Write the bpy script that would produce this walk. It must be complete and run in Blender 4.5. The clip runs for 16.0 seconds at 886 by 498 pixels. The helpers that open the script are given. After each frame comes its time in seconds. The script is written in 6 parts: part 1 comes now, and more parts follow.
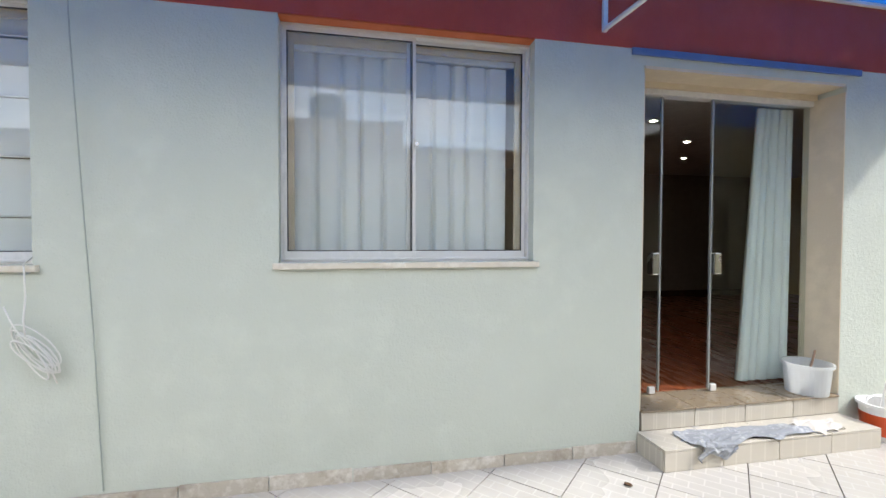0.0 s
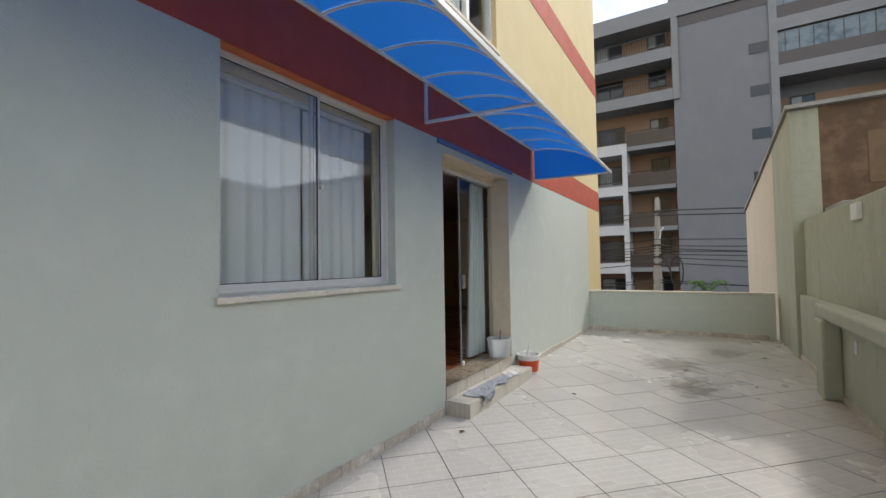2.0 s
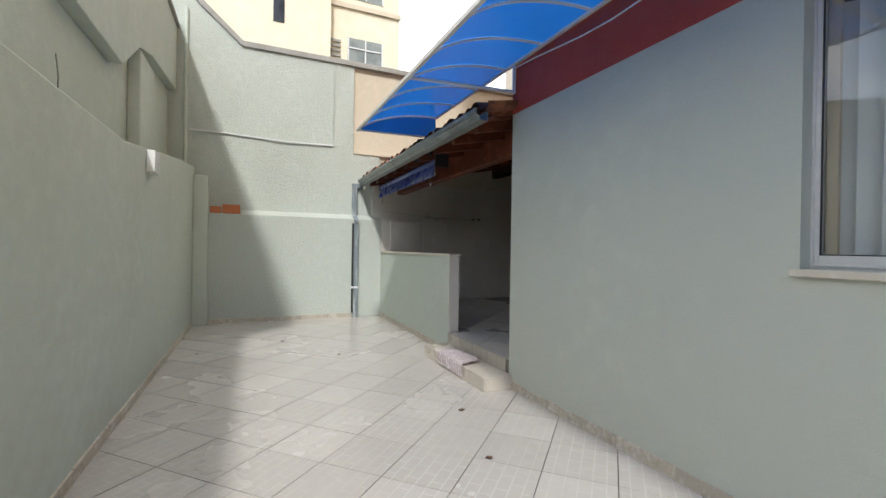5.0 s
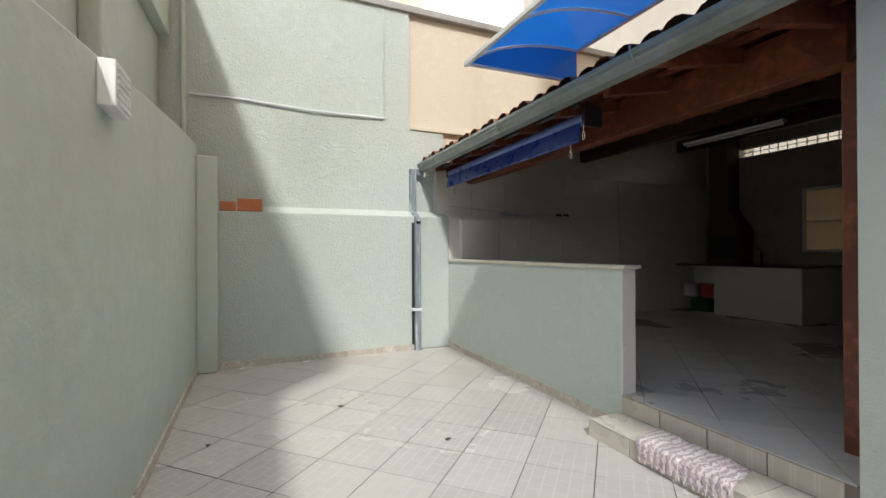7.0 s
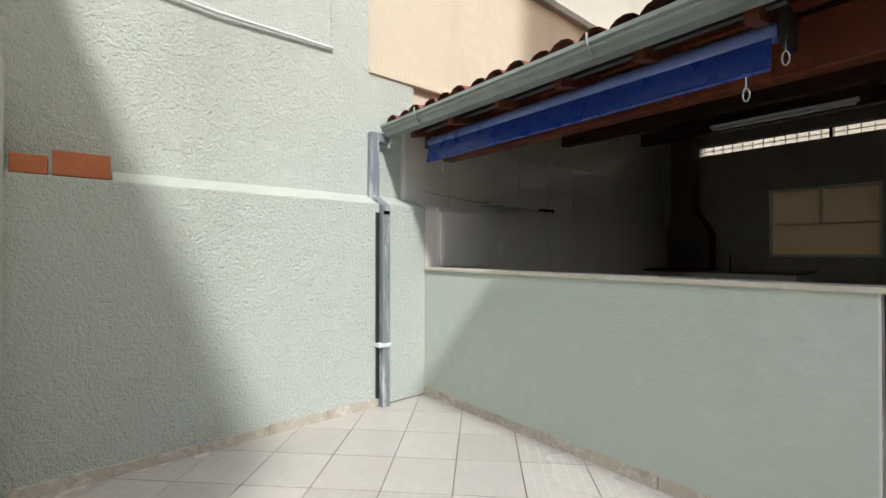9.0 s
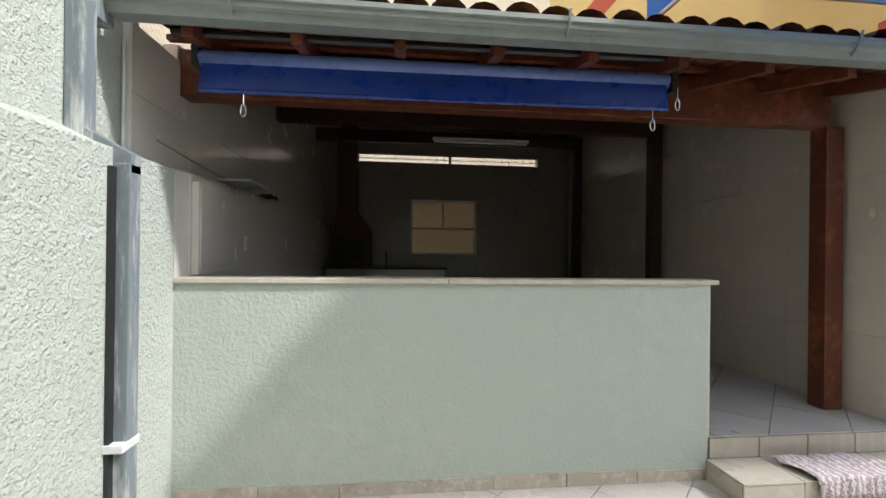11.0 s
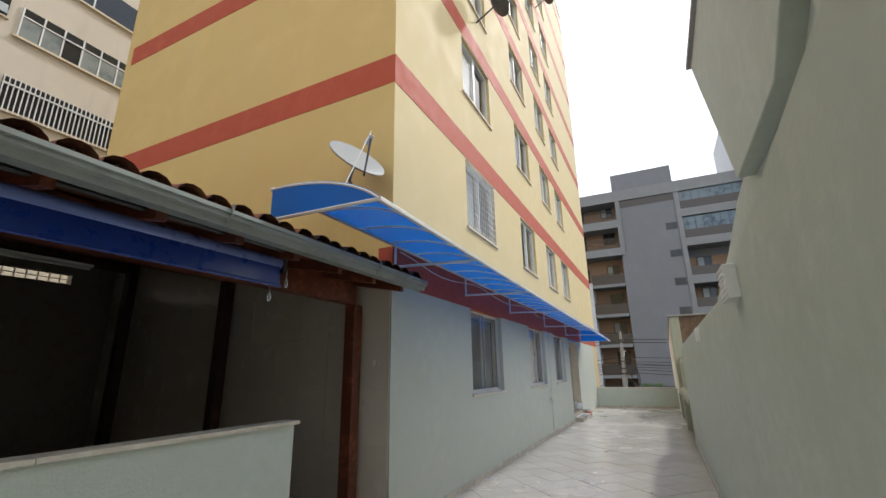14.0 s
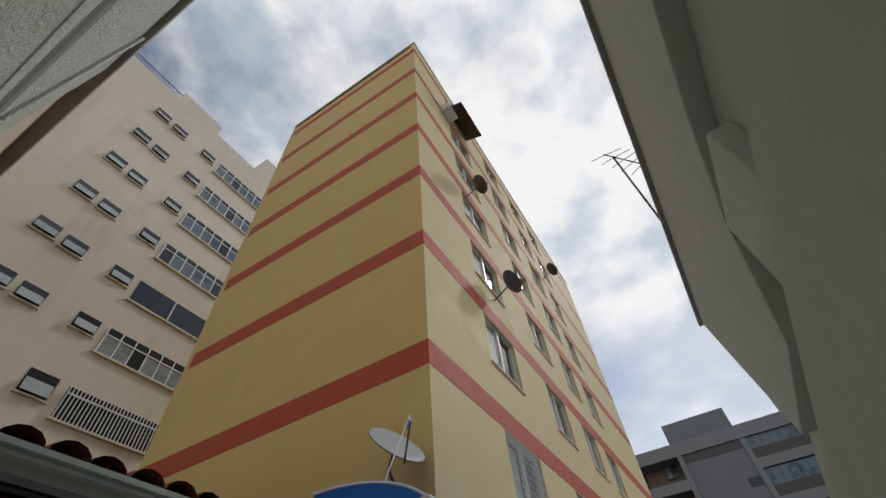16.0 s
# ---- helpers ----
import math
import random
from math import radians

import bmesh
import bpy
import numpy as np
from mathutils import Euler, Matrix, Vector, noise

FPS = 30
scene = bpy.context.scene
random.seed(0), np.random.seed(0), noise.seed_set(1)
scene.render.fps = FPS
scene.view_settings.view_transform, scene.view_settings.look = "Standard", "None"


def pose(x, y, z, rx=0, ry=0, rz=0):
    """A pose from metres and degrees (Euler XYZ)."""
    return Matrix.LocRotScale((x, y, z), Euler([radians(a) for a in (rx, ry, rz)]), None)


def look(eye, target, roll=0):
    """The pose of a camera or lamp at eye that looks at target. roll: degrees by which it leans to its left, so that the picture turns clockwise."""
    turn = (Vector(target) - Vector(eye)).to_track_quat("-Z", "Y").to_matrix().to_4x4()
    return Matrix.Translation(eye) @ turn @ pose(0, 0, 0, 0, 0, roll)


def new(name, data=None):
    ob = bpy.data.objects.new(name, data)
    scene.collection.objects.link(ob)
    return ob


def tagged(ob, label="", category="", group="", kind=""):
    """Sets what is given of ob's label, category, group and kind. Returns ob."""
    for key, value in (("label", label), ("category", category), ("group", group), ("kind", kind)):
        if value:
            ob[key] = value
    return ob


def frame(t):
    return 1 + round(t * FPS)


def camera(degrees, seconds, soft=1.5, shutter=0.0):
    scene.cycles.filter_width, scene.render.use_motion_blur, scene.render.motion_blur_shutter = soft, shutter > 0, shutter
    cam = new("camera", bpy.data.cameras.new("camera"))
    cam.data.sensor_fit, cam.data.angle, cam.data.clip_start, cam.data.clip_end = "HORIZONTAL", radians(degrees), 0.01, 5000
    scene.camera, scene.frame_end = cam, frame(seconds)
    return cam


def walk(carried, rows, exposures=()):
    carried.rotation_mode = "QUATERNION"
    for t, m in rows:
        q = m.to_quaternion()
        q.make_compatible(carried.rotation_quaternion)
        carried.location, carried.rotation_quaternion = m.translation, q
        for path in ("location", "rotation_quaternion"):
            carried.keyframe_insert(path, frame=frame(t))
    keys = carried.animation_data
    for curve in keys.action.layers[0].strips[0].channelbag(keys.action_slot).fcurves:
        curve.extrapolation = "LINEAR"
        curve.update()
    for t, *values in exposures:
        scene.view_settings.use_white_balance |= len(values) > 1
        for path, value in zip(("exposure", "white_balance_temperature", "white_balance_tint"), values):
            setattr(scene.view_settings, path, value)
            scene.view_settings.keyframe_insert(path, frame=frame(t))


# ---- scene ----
cam = camera(91.3, 16.0)
PATH = [
    (0, (1.379, -2.53, 1.411), (1.773, -0.57, 1.361), 0.2),
    (0.5, (0.973, -2.463, 1.392), (2.126, -0.829, 1.437), 0.1),
    (1, (0.585, -2.352, 1.377), (2.233, -1.222, 1.455), -0.9),
    (1.5, (0.122, -2.294, 1.4), (1.906, -1.394, 1.48), -1.2),
    (2, (-0.367, -2.165, 1.42), (1.343, -1.13, 1.495), -0.9),
    (2.5, (-0.946, -2.107, 1.455), (0.293, -0.539, 1.543), 0.4),
    (2.7, (-1.206, -2.086, 1.449), (-0.3, -0.304, 1.517), 1.1),
    (3, (-1.611, -2.022, 1.437), (-1.268, -0.052, 1.475), 1.4),
    (3.5, (-2.262, -2.026, 1.475), (-2.961, -0.152, 1.463), 1.0),
    (4, (-2.917, -1.97, 1.406), (-4.228, -0.46, 1.443), -0.5),
    (4.5, (-3.581, -2.077, 1.349), (-5.27, -1.007, 1.379), 0.0),
    (5, (-4.201, -2.295, 1.34), (-6.032, -1.491, 1.335), 0.9),
    (5.2, (-4.422, -2.338, 1.362), (-6.265, -1.562, 1.359), 1.1),
    (7.5, (-7.337, -2.63, 1.39), (-9.168, -1.825, 1.398), -0.4),
    (8, (-7.917, -2.64, 1.411), (-9.747, -1.833, 1.414), -0.4),
    (8.2, (-8.138, -2.644, 1.422), (-9.941, -1.778, 1.425), -0.3),
    (10.3, (-10.445, -2.661, 1.402), (-10.997, -0.739, 1.403), 0.3),
    (10.5, (-10.682, -2.622, 1.423), (-11.025, -0.652, 1.42), 0.5),
    (11, (-11.205, -2.563, 1.438), (-10.994, -0.575, 1.441), 0.7),
    (11.5, (-11.55, -2.427, 1.462), (-10.851, -0.553, 1.483), -0.1),
    (12, (-11.805, -2.379, 1.469), (-10.697, -0.714, 1.48), -0.4),
    (12.5, (-11.895, -2.456, 1.445), (-10.352, -1.195, 1.282), -1.4),
    (13, (-11.898, -2.634, 1.429), (-10.183, -1.646, 1.145), -2.2),
    (13.5, (-11.965, -2.713, 1.484), (-10.172, -1.827, 1.517), -1.3),
    (14, (-12.07, -2.742, 1.627), (-10.337, -1.907, 2.172), -1.0),
    (14.5, (-12.169, -2.776, 1.683), (-10.567, -2.004, 2.597), -2.1),
    (15, (-12.255, -2.777, 1.694), (-10.82, -2.075, 2.897), -3.3),
    (15.5, (-12.312, -2.795, 1.698), (-11.064, -2.153, 3.123), -4.6),
    (16, (-12.346, -2.797, 1.66), (-11.202, -2.198, 3.187), -5.8),
]
walk(cam, [(t, look(eye, target, roll)) for t, eye, target, roll in PATH],
     exposures=[(0.0, 1.86), (0.5, 1.56), (1.0, 1.47), (1.5, 1.02), (2.0, 0.97), (2.5, 1.35), (3.0, 1.75), (3.5, 1.95), (4.0, 1.7), (4.5, 1.32), (5.0, 1.28), (8.0, 1.56), (10.5, 1.65), (11.5, 1.85), (12.5, 1.68), (13.5, 1.55), (14.0, 0.92), (14.5, 0.40), (15.0, 0.16), (15.5, 0.04), (16.0, -0.28)])

# ---- light ----
SUN_EL, SUN_AZ = radians(43), radians(-20.5)
sun_to = Vector((math.cos(SUN_EL) * math.cos(SUN_AZ), math.cos(SUN_EL) * math.sin(SUN_AZ), math.sin(SUN_EL)))
sun = new("sun", bpy.data.lights.new("sun", "SUN"))
sun.data.energy, sun.data.angle, sun.data.color = 1.3, radians(3.5), (1.0, 0.985, 0.955)
sun.matrix_world = look(sun_to * 60, (0, 0, 0))

world = bpy.data.worlds.new("sky")
world.use_nodes = True
scene.world = world
wn, wl = world.node_tree.nodes, world.node_tree.links
wn.clear()
w_out = wn.new("ShaderNodeOutputWorld")
w_sky = wn.new("ShaderNodeTexSky")
w_sky.sky_type, w_sky.sun_disc = "NISHITA", False
w_sky.sun_elevation, w_sky.sun_rotation = SUN_EL, radians(90) - SUN_AZ
w_bg = wn.new("ShaderNodeBackground")
w_bg.inputs["Strength"].default_value = 0.115
w_cloud = wn.new("ShaderNodeBackground")
w_cloud.inputs["Strength"].default_value = 1.0
w_tc = wn.new("ShaderNodeTexCoord")
w_map = wn.new("ShaderNodeMapping")
w_map.inputs["Scale"].default_value = (1.0, 1.0, 1.9)
w_map.inputs["Location"].default_value = (0.35, 1.2, 0.1)
w_n1 = wn.new("ShaderNodeTexNoise")
w_n1.inputs["Scale"].default_value, w_n1.inputs["Detail"].default_value = 2.1, 6
w_n1.inputs["Roughness"].default_value = 0.55
w_r1 = wn.new("ShaderNodeValToRGB")
w_r1.color_ramp.elements[0].position, w_r1.color_ramp.elements[1].position = 0.30, 0.53
w_n2 = wn.new("ShaderNodeTexNoise")
w_n2.inputs["Scale"].default_value, w_n2.inputs["Detail"].default_value = 3.4, 5
w_r2 = wn.new("ShaderNodeValToRGB")
w_r2.color_ramp.elements[0].position, w_r2.color_ramp.elements[1].position = 0.38, 0.50
w_r2.color_ramp.elements[0].color = (0.68, 0.755, 0.85, 1)
w_r2.color_ramp.elements[1].color = (1.1, 1.1, 1.1, 1)
w_mix = wn.new("ShaderNodeMixShader")
wl.new(w_tc.outputs["Generated"], w_map.inputs[0])
wl.new(w_map.outputs[0], w_n1.inputs["Vector"])
wl.new(w_map.outputs[0], w_n2.inputs["Vector"])
wl.new(w_n1.outputs["Fac"], w_r1.inputs[0])
wl.new(w_n2.outputs["Fac"], w_r2.inputs[0])
wl.new(w_r2.outputs[0], w_cloud.inputs["Color"])
wl.new(w_sky.outputs[0], w_bg.inputs["Color"])
wl.new(w_r1.outputs[0], w_mix.inputs[0])
wl.new(w_bg.outputs[0], w_mix.inputs[1])
wl.new(w_cloud.outputs[0], w_mix.inputs[2])
wl.new(w_mix.outputs[0], w_out.inputs["Surface"])


# ---- materials ----
def base_mat(name):
    m = bpy.data.materials.new(name)
    m.use_nodes = True
    return m, m.node_tree.nodes, m.node_tree.links, m.node_tree.nodes["Principled BSDF"]


def ramp(nodes, a, b, ca=(0, 0, 0, 1), cb=(1, 1, 1, 1)):
    r = nodes.new("ShaderNodeValToRGB")
    r.color_ramp.elements[0].position, r.color_ramp.elements[1].position = a, b
    r.color_ramp.elements[0].color, r.color_ramp.elements[1].color = ca, cb
    return r


def noise_tex(nodes, links, vec, scale, detail=4, rough=0.55, stretch=None):
    n = nodes.new("ShaderNodeTexNoise")
    n.inputs["Scale"].default_value, n.inputs["Detail"].default_value, n.inputs["Roughness"].default_value = scale, detail, rough
    if stretch:
        mp = nodes.new("ShaderNodeMapping")
        mp.inputs["Scale"].default_value = stretch
        links.new(vec, mp.inputs[0])
        vec = mp.outputs[0]
    links.new(vec, n.inputs["Vector"])
    return n


def mixcol(nodes, links, fac, a, b, blend="MIX"):
    mx = nodes.new("ShaderNodeMix")
    mx.data_type, mx.blend_type = "RGBA", blend
    for sock, val in ((mx.inputs[0], fac), (mx.inputs[6], a), (mx.inputs[7], b)):
        if isinstance(val, (int, float)):
            sock.default_value = val
        elif isinstance(val, tuple):
            sock.default_value = (*val[:3], 1)
        else:
            links.new(val, sock)
    return mx.outputs[2]


def surface(name, col, col2=None, rough=0.6, metal=0.0, coarse=0.7, fine=9.0, amount=0.5, stain=None, stain_amt=0.5, stain_scale=1.2,
            streak=False, bump=((60, 0.3, 0.004),), spec=0.5, per_object=0.0, local=False, stretch=None):
    """Paint, stone, wood or metal: two scales of variation, stains or streaks, and relief."""
    m, nd, ln, bs = base_mat(name)
    col2 = col2 or tuple(c * 0.82 for c in col)
    if local:
        vec = nd.new("ShaderNodeTexCoord").outputs["Object"]
    else:
        vec = nd.new("ShaderNodeNewGeometry").outputs["Position"]
    n1 = noise_tex(nd, ln, vec, coarse, 5, stretch=stretch)
    n2 = noise_tex(nd, ln, vec, fine, 5, stretch=stretch)
    add = nd.new("ShaderNodeMath")
    add.operation = "ADD"
    ln.new(n1.outputs["Fac"], add.inputs[0])
    ln.new(n2.outputs["Fac"], add.inputs[1])
    r = ramp(nd, 0.75, 1.25)
    ln.new(add.outputs[0], r.inputs[0])
    mul = nd.new("ShaderNodeMath")
    mul.operation = "MULTIPLY"
    mul.inputs[1].default_value = amount
    ln.new(r.outputs[0], mul.inputs[0])
    c = mixcol(nd, ln, mul.outputs[0], col, col2)
    if stain:
        s = noise_tex(nd, ln, vec, stain_scale, 8, 0.65, (2.6, 2.6, 0.35) if streak else None)
        sr = ramp(nd, 0.52, 0.72)
        ln.new(s.outputs["Fac"], sr.inputs[0])
        sm = nd.new("ShaderNodeMath")
        sm.operation = "MULTIPLY"
        sm.inputs[1].default_value = stain_amt
        ln.new(sr.outputs[0], sm.inputs[0])
        c = mixcol(nd, ln, sm.outputs[0], c, stain)
    if per_object:
        oi = nd.new("ShaderNodeObjectInfo")
        rr = ramp(nd, 0, 1, (1 - per_object,) * 3 + (1,), (1 + per_object,) * 3 + (1,))
        ln.new(oi.outputs["Random"], rr.inputs[0])
        c = mixcol(nd, ln, 1.0, c, rr.outputs[0], "MULTIPLY")
    ln.new(c, bs.inputs["Base Color"])
    rr2 = ramp(nd, 0.3, 0.7, (max(rough - 0.08, 0.02),) * 3 + (1,), (min(rough + 0.08, 1),) * 3 + (1,))
    ln.new(n2.outputs["Fac"], rr2.inputs[0])
    ln.new(rr2.outputs[0], bs.inputs["Roughness"])
    bs.inputs["Metallic"].default_value = metal
    bs.inputs["Specular IOR Level"].default_value = spec
    last = None
    for sc, st, dist in bump:
        bn = noise_tex(nd, ln, vec, sc, 3, 0.55, stretch)
        b = nd.new("ShaderNodeBump")
        b.inputs["Strength"].default_value, b.inputs["Distance"].default_value = st, dist
        ln.new(bn.outputs["Fac"], b.inputs["Height"])
        if last:
            ln.new(last.outputs[0], b.inputs["Normal"])
        last = b
    if last:
        ln.new(last.outputs[0], bs.inputs["Normal"])
    return m


def glass_mat(name, tint=(0.93, 0.96, 0.95), straight=0.05):
    m, nd, ln, bs = base_mat(name)
    nd.remove(bs)
    out = nd["Material Output"]
    tr = nd.new("ShaderNodeBsdfTransparent")
    tr.inputs["Color"].default_value = (*tint, 1)
    gl = nd.new("ShaderNodeBsdfGlossy")
    gl.inputs["Roughness"].default_value = 0.0
    lw = nd.new("ShaderNodeLayerWeight")
    pw = nd.new("ShaderNodeMath")
    pw.operation = "POWER"
    pw.inputs[1].default_value = 5.0
    fr = nd.new("ShaderNodeMath")
    fr.operation = "MULTIPLY_ADD"
    fr.inputs[1].default_value, fr.inputs[2].default_value = 1 - straight, straight
    ln.new(lw.outputs["Facing"], pw.inputs[0])
    ln.new(pw.outputs[0], fr.inputs[0])
    mx = nd.new("ShaderNodeMixShader")
    ln.new(fr.outputs[0], mx.inputs[0])
    ln.new(tr.outputs[0], mx.inputs[1])
    ln.new(gl.outputs[0], mx.inputs[2])
    ln.new(mx.outputs[0], out.inputs["Surface"])
    return m


def sheet_mat(name, col, trans, rough=0.35, through_part=0.5, clear=0.0, clear_col=None):
    """Thin sheet that lets light through: polycarbonate, curtain cloth, leaves."""
    m, nd, ln, bs = base_mat(name)
    out = nd["Material Output"]
    vec = nd.new("ShaderNodeNewGeometry").outputs["Position"]
    n = noise_tex(nd, ln, vec, 3.0, 5)
    c = mixcol(nd, ln, n.outputs["Fac"], col, tuple(v * 0.8 for v in col))
    ln.new(c, bs.inputs["Base Color"])
    bs.inputs["Roughness"].default_value = rough
    tl = nd.new("ShaderNodeBsdfTranslucent")
    tl.inputs["Color"].default_value = (*trans, 1)
    mx = nd.new("ShaderNodeMixShader")
    mx.inputs[0].default_value = through_part
    ln.new(bs.outputs[0], mx.inputs[1])
    ln.new(tl.outputs[0], mx.inputs[2])
    res = mx
    if clear:
        tp = nd.new("ShaderNodeBsdfTransparent")
        tp.inputs["Color"].default_value = (*(clear_col or trans), 1)
        m2 = nd.new("ShaderNodeMixShader")
        m2.inputs[0].default_value = clear
        ln.new(mx.outputs[0], m2.inputs[1])
        ln.new(tp.outputs[0], m2.inputs[2])
        res = m2
    ln.new(res.outputs[0], out.inputs["Surface"])
    return m


def tile_mat(name, col, line, rough=0.25, cell=0.152, lines=0.5):
    """Glazed floor tile with a printed basket pattern of pale lines, set square to the walls."""
    m, nd, ln, bs = base_mat(name)
    pos = nd.new("ShaderNodeNewGeometry").outputs["Position"]
    oi = nd.new("ShaderNodeObjectInfo")
    tc = nd.new("ShaderNodeTexCoord")
    mp = nd.new("ShaderNodeMapping")
    mp.inputs["Rotation"].default_value = (0, 0, radians(45))
    ln.new(tc.outputs["Object"], mp.inputs[0])
    br = nd.new("ShaderNodeTexBrick")
    br.inputs["Scale"].default_value = 1.0
    br.inputs["Mortar Size"].default_value = 0.005
    br.inputs["Mortar Smooth"].default_value = 0.3
    br.inputs["Brick Width"].default_value, br.inputs["Row Height"].default_value = cell, cell * 0.5
    br.inputs["Color1"].default_value = br.inputs["Color2"].default_value = (0, 0, 0, 1)
    br.inputs["Mortar"].default_value = (1, 1, 1, 1)
    ln.new(mp.outputs[0], br.inputs["Vector"])
    n1 = noise_tex(nd, ln, pos, 0.45, 5)
    n2 = noise_tex(nd, ln, pos, 7, 6)
    c = mixcol(nd, ln, n2.outputs["Fac"], col, tuple(v * 0.86 for v in col))
    rr = ramp(nd, 0, 1, (0.93, 0.93, 0.93, 1), (1.05, 1.05, 1.05, 1))
    ln.new(oi.outputs["Random"], rr.inputs[0])
    c = mixcol(nd, ln, 1.0, c, rr.outputs[0], "MULTIPLY")
    lm = nd.new("ShaderNodeMath")
    lm.operation = "MULTIPLY"
    lm.inputs[1].default_value = lines
    lf = nd.new("ShaderNodeMath")
    lf.operation = "MULTIPLY"
    lr = ramp(nd, 0.4, 0.6)
    ln.new(n1.outputs["Fac"], lr.inputs[0])
    ln.new(br.outputs["Color"], lf.inputs[0])
    ln.new(lr.outputs[0], lf.inputs[1])
    ln.new(lf.outputs[0], lm.inputs[0])
    c = mixcol(nd, ln, lm.outputs[0], c, line)
    d = noise_tex(nd, ln, pos, 1.6, 8, 0.7)
    dr = ramp(nd, 0.56, 0.75)
    ln.new(d.outputs["Fac"], dr.inputs[0])
    dm = nd.new("ShaderNodeMath")
    dm.operation = "MULTIPLY"
    dm.inputs[1].default_value = 0.35
    ln.new(dr.outputs[0], dm.inputs[0])
    c = mixcol(nd, ln, dm.outputs[0], c, (0.42, 0.37, 0.31))
    ln.new(c, bs.inputs["Base Color"])
    r2 = ramp(nd, 0.35, 0.65, (rough - 0.08,) * 3 + (1,), (rough + 0.14,) * 3 + (1,))
    ln.new(n1.outputs["Fac"], r2.inputs[0])
    ln.new(r2.outputs[0], bs.inputs["Roughness"])
    b = nd.new("ShaderNodeBump")
    b.inputs["Strength"].default_value, b.inputs["Distance"].default_value = 0.12, 0.003
    ln.new(n2.outputs["Fac"], b.inputs["Height"])
    ln.new(b.outputs[0], bs.inputs["Normal"])
    return m


GREEN = surface("green_wall_paint", (0.515, 0.545, 0.483), (0.452, 0.48, 0.428), 0.75, coarse=0.5, fine=5, stain=(0.40, 0.43, 0.37), stain_amt=0.22,
                bump=((34, 0.5, 0.008), (90, 0.7, 0.004), (5, 0.22, 0.02)))
GREEN_ROUGH = surface("green_coarse_render", (0.53, 0.57, 0.52), (0.47, 0.51, 0.46), 0.85, stain=(0.36, 0.39, 0.33), stain_amt=0.2,
                      bump=((95, 1.0, 0.011), (46, 1.0, 0.017), (12, 0.5, 0.025)))
GREEN_BOUND = surface("green_boundary_paint", (0.52, 0.565, 0.505), (0.455, 0.50, 0.445), 0.75, stain=(0.34, 0.37, 0.30), stain_amt=0.22, stain_scale=0.9,
                      bump=((6, 0.25, 0.02), (60, 0.3, 0.004)))
GREEN_OLD = surface("weathered_olive_green_paint", (0.40, 0.415, 0.325), (0.345, 0.36, 0.28), 0.8, stain=(0.22, 0.225, 0.17), stain_amt=0.4, stain_scale=0.9, streak=True,
                    bump=((6, 0.25, 0.02), (60, 0.3, 0.004)))
LOWG = surface("green_low_wall_render", (0.52, 0.575, 0.515), (0.46, 0.515, 0.46), 0.8, bump=((40, 0.9, 0.007), (12, 0.3, 0.012)))
BEIGE = surface("beige_coarse_render", (0.61, 0.535, 0.42), (0.54, 0.47, 0.37), 0.85, stain=(0.42, 0.36, 0.28), stain_amt=0.3, streak=True,
                bump=((42, 0.9, 0.012), (14, 0.3, 0.012)))
YELLOW = surface("yellow_facade_paint", (0.60, 0.435, 0.175), (0.54, 0.39, 0.155), 0.8, coarse=0.25, fine=2, stain=(0.50, 0.41, 0.22), stain_amt=0.25,
                 stain_scale=0.6, streak=True, bump=((40, 0.15, 0.004),))
# paler copy of the facade yellow: sunlight on the front put into the colour
YELLOWLIT = surface("sunlit_yellow_facade_paint", (0.60, 0.48, 0.255), (0.55, 0.44, 0.23), 0.8, coarse=0.25, fine=2, stain=(0.52, 0.44, 0.27), stain_amt=0.25,
                  stain_scale=0.6, streak=True, bump=((40, 0.15, 0.004),))
ORANGE = surface("terracotta_band_paint", (0.42, 0.07, 0.03), (0.36, 0.06, 0.026), 0.75, coarse=0.4, fine=4)
MAROON = surface("maroon_band_paint", (0.42, 0.06, 0.03), (0.36, 0.05, 0.026), 0.65, coarse=0.6, fine=6, stain=(0.24, 0.04, 0.026), stain_amt=0.4, streak=True)
SOFFIT = surface("orange_soffit_paint", (0.50, 0.13, 0.05), rough=0.7)
CREAM = surface("cream_reveal_paint", (0.66, 0.56, 0.42), rough=0.7, coarse=1.2)
CREAMB = surface("cream_tower_paint", (0.60, 0.54, 0.455), (0.53, 0.47, 0.395), 0.85, coarse=0.15, fine=1.2, stain=(0.38, 0.33, 0.27), stain_amt=0.45,
                 stain_scale=0.35, streak=True)
CREAMW = surface("cream_house_paint", (0.76, 0.69, 0.54), rough=0.8, coarse=0.3, fine=2, stain=(0.55, 0.5, 0.4), stain_amt=0.3, streak=True)
GREYB = surface("grey_tower_paint", (0.165, 0.174, 0.192), (0.145, 0.153, 0.169), 0.8, coarse=0.2, fine=1.0, stain=(0.14, 0.145, 0.15), stain_amt=0.3, streak=True)
GREYL = surface("light_grey_tower_paint", (0.205, 0.214, 0.225), rough=0.8, coarse=0.2, fine=1.5)
WOODP = surface("timber_look_cladding", (0.27, 0.17, 0.105), (0.21, 0.13, 0.08), 0.6, coarse=1, fine=6, stretch=(0.4, 0.4, 4))
WHITEB = surface("white_tower_paint", (0.48, 0.49, 0.51), rough=0.8, coarse=0.3, fine=2)
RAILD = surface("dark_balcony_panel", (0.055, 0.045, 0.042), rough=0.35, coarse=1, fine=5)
DARKWIN = surface("dark_window_glass", (0.025, 0.03, 0.036), rough=0.08, coarse=1, fine=3, bump=())
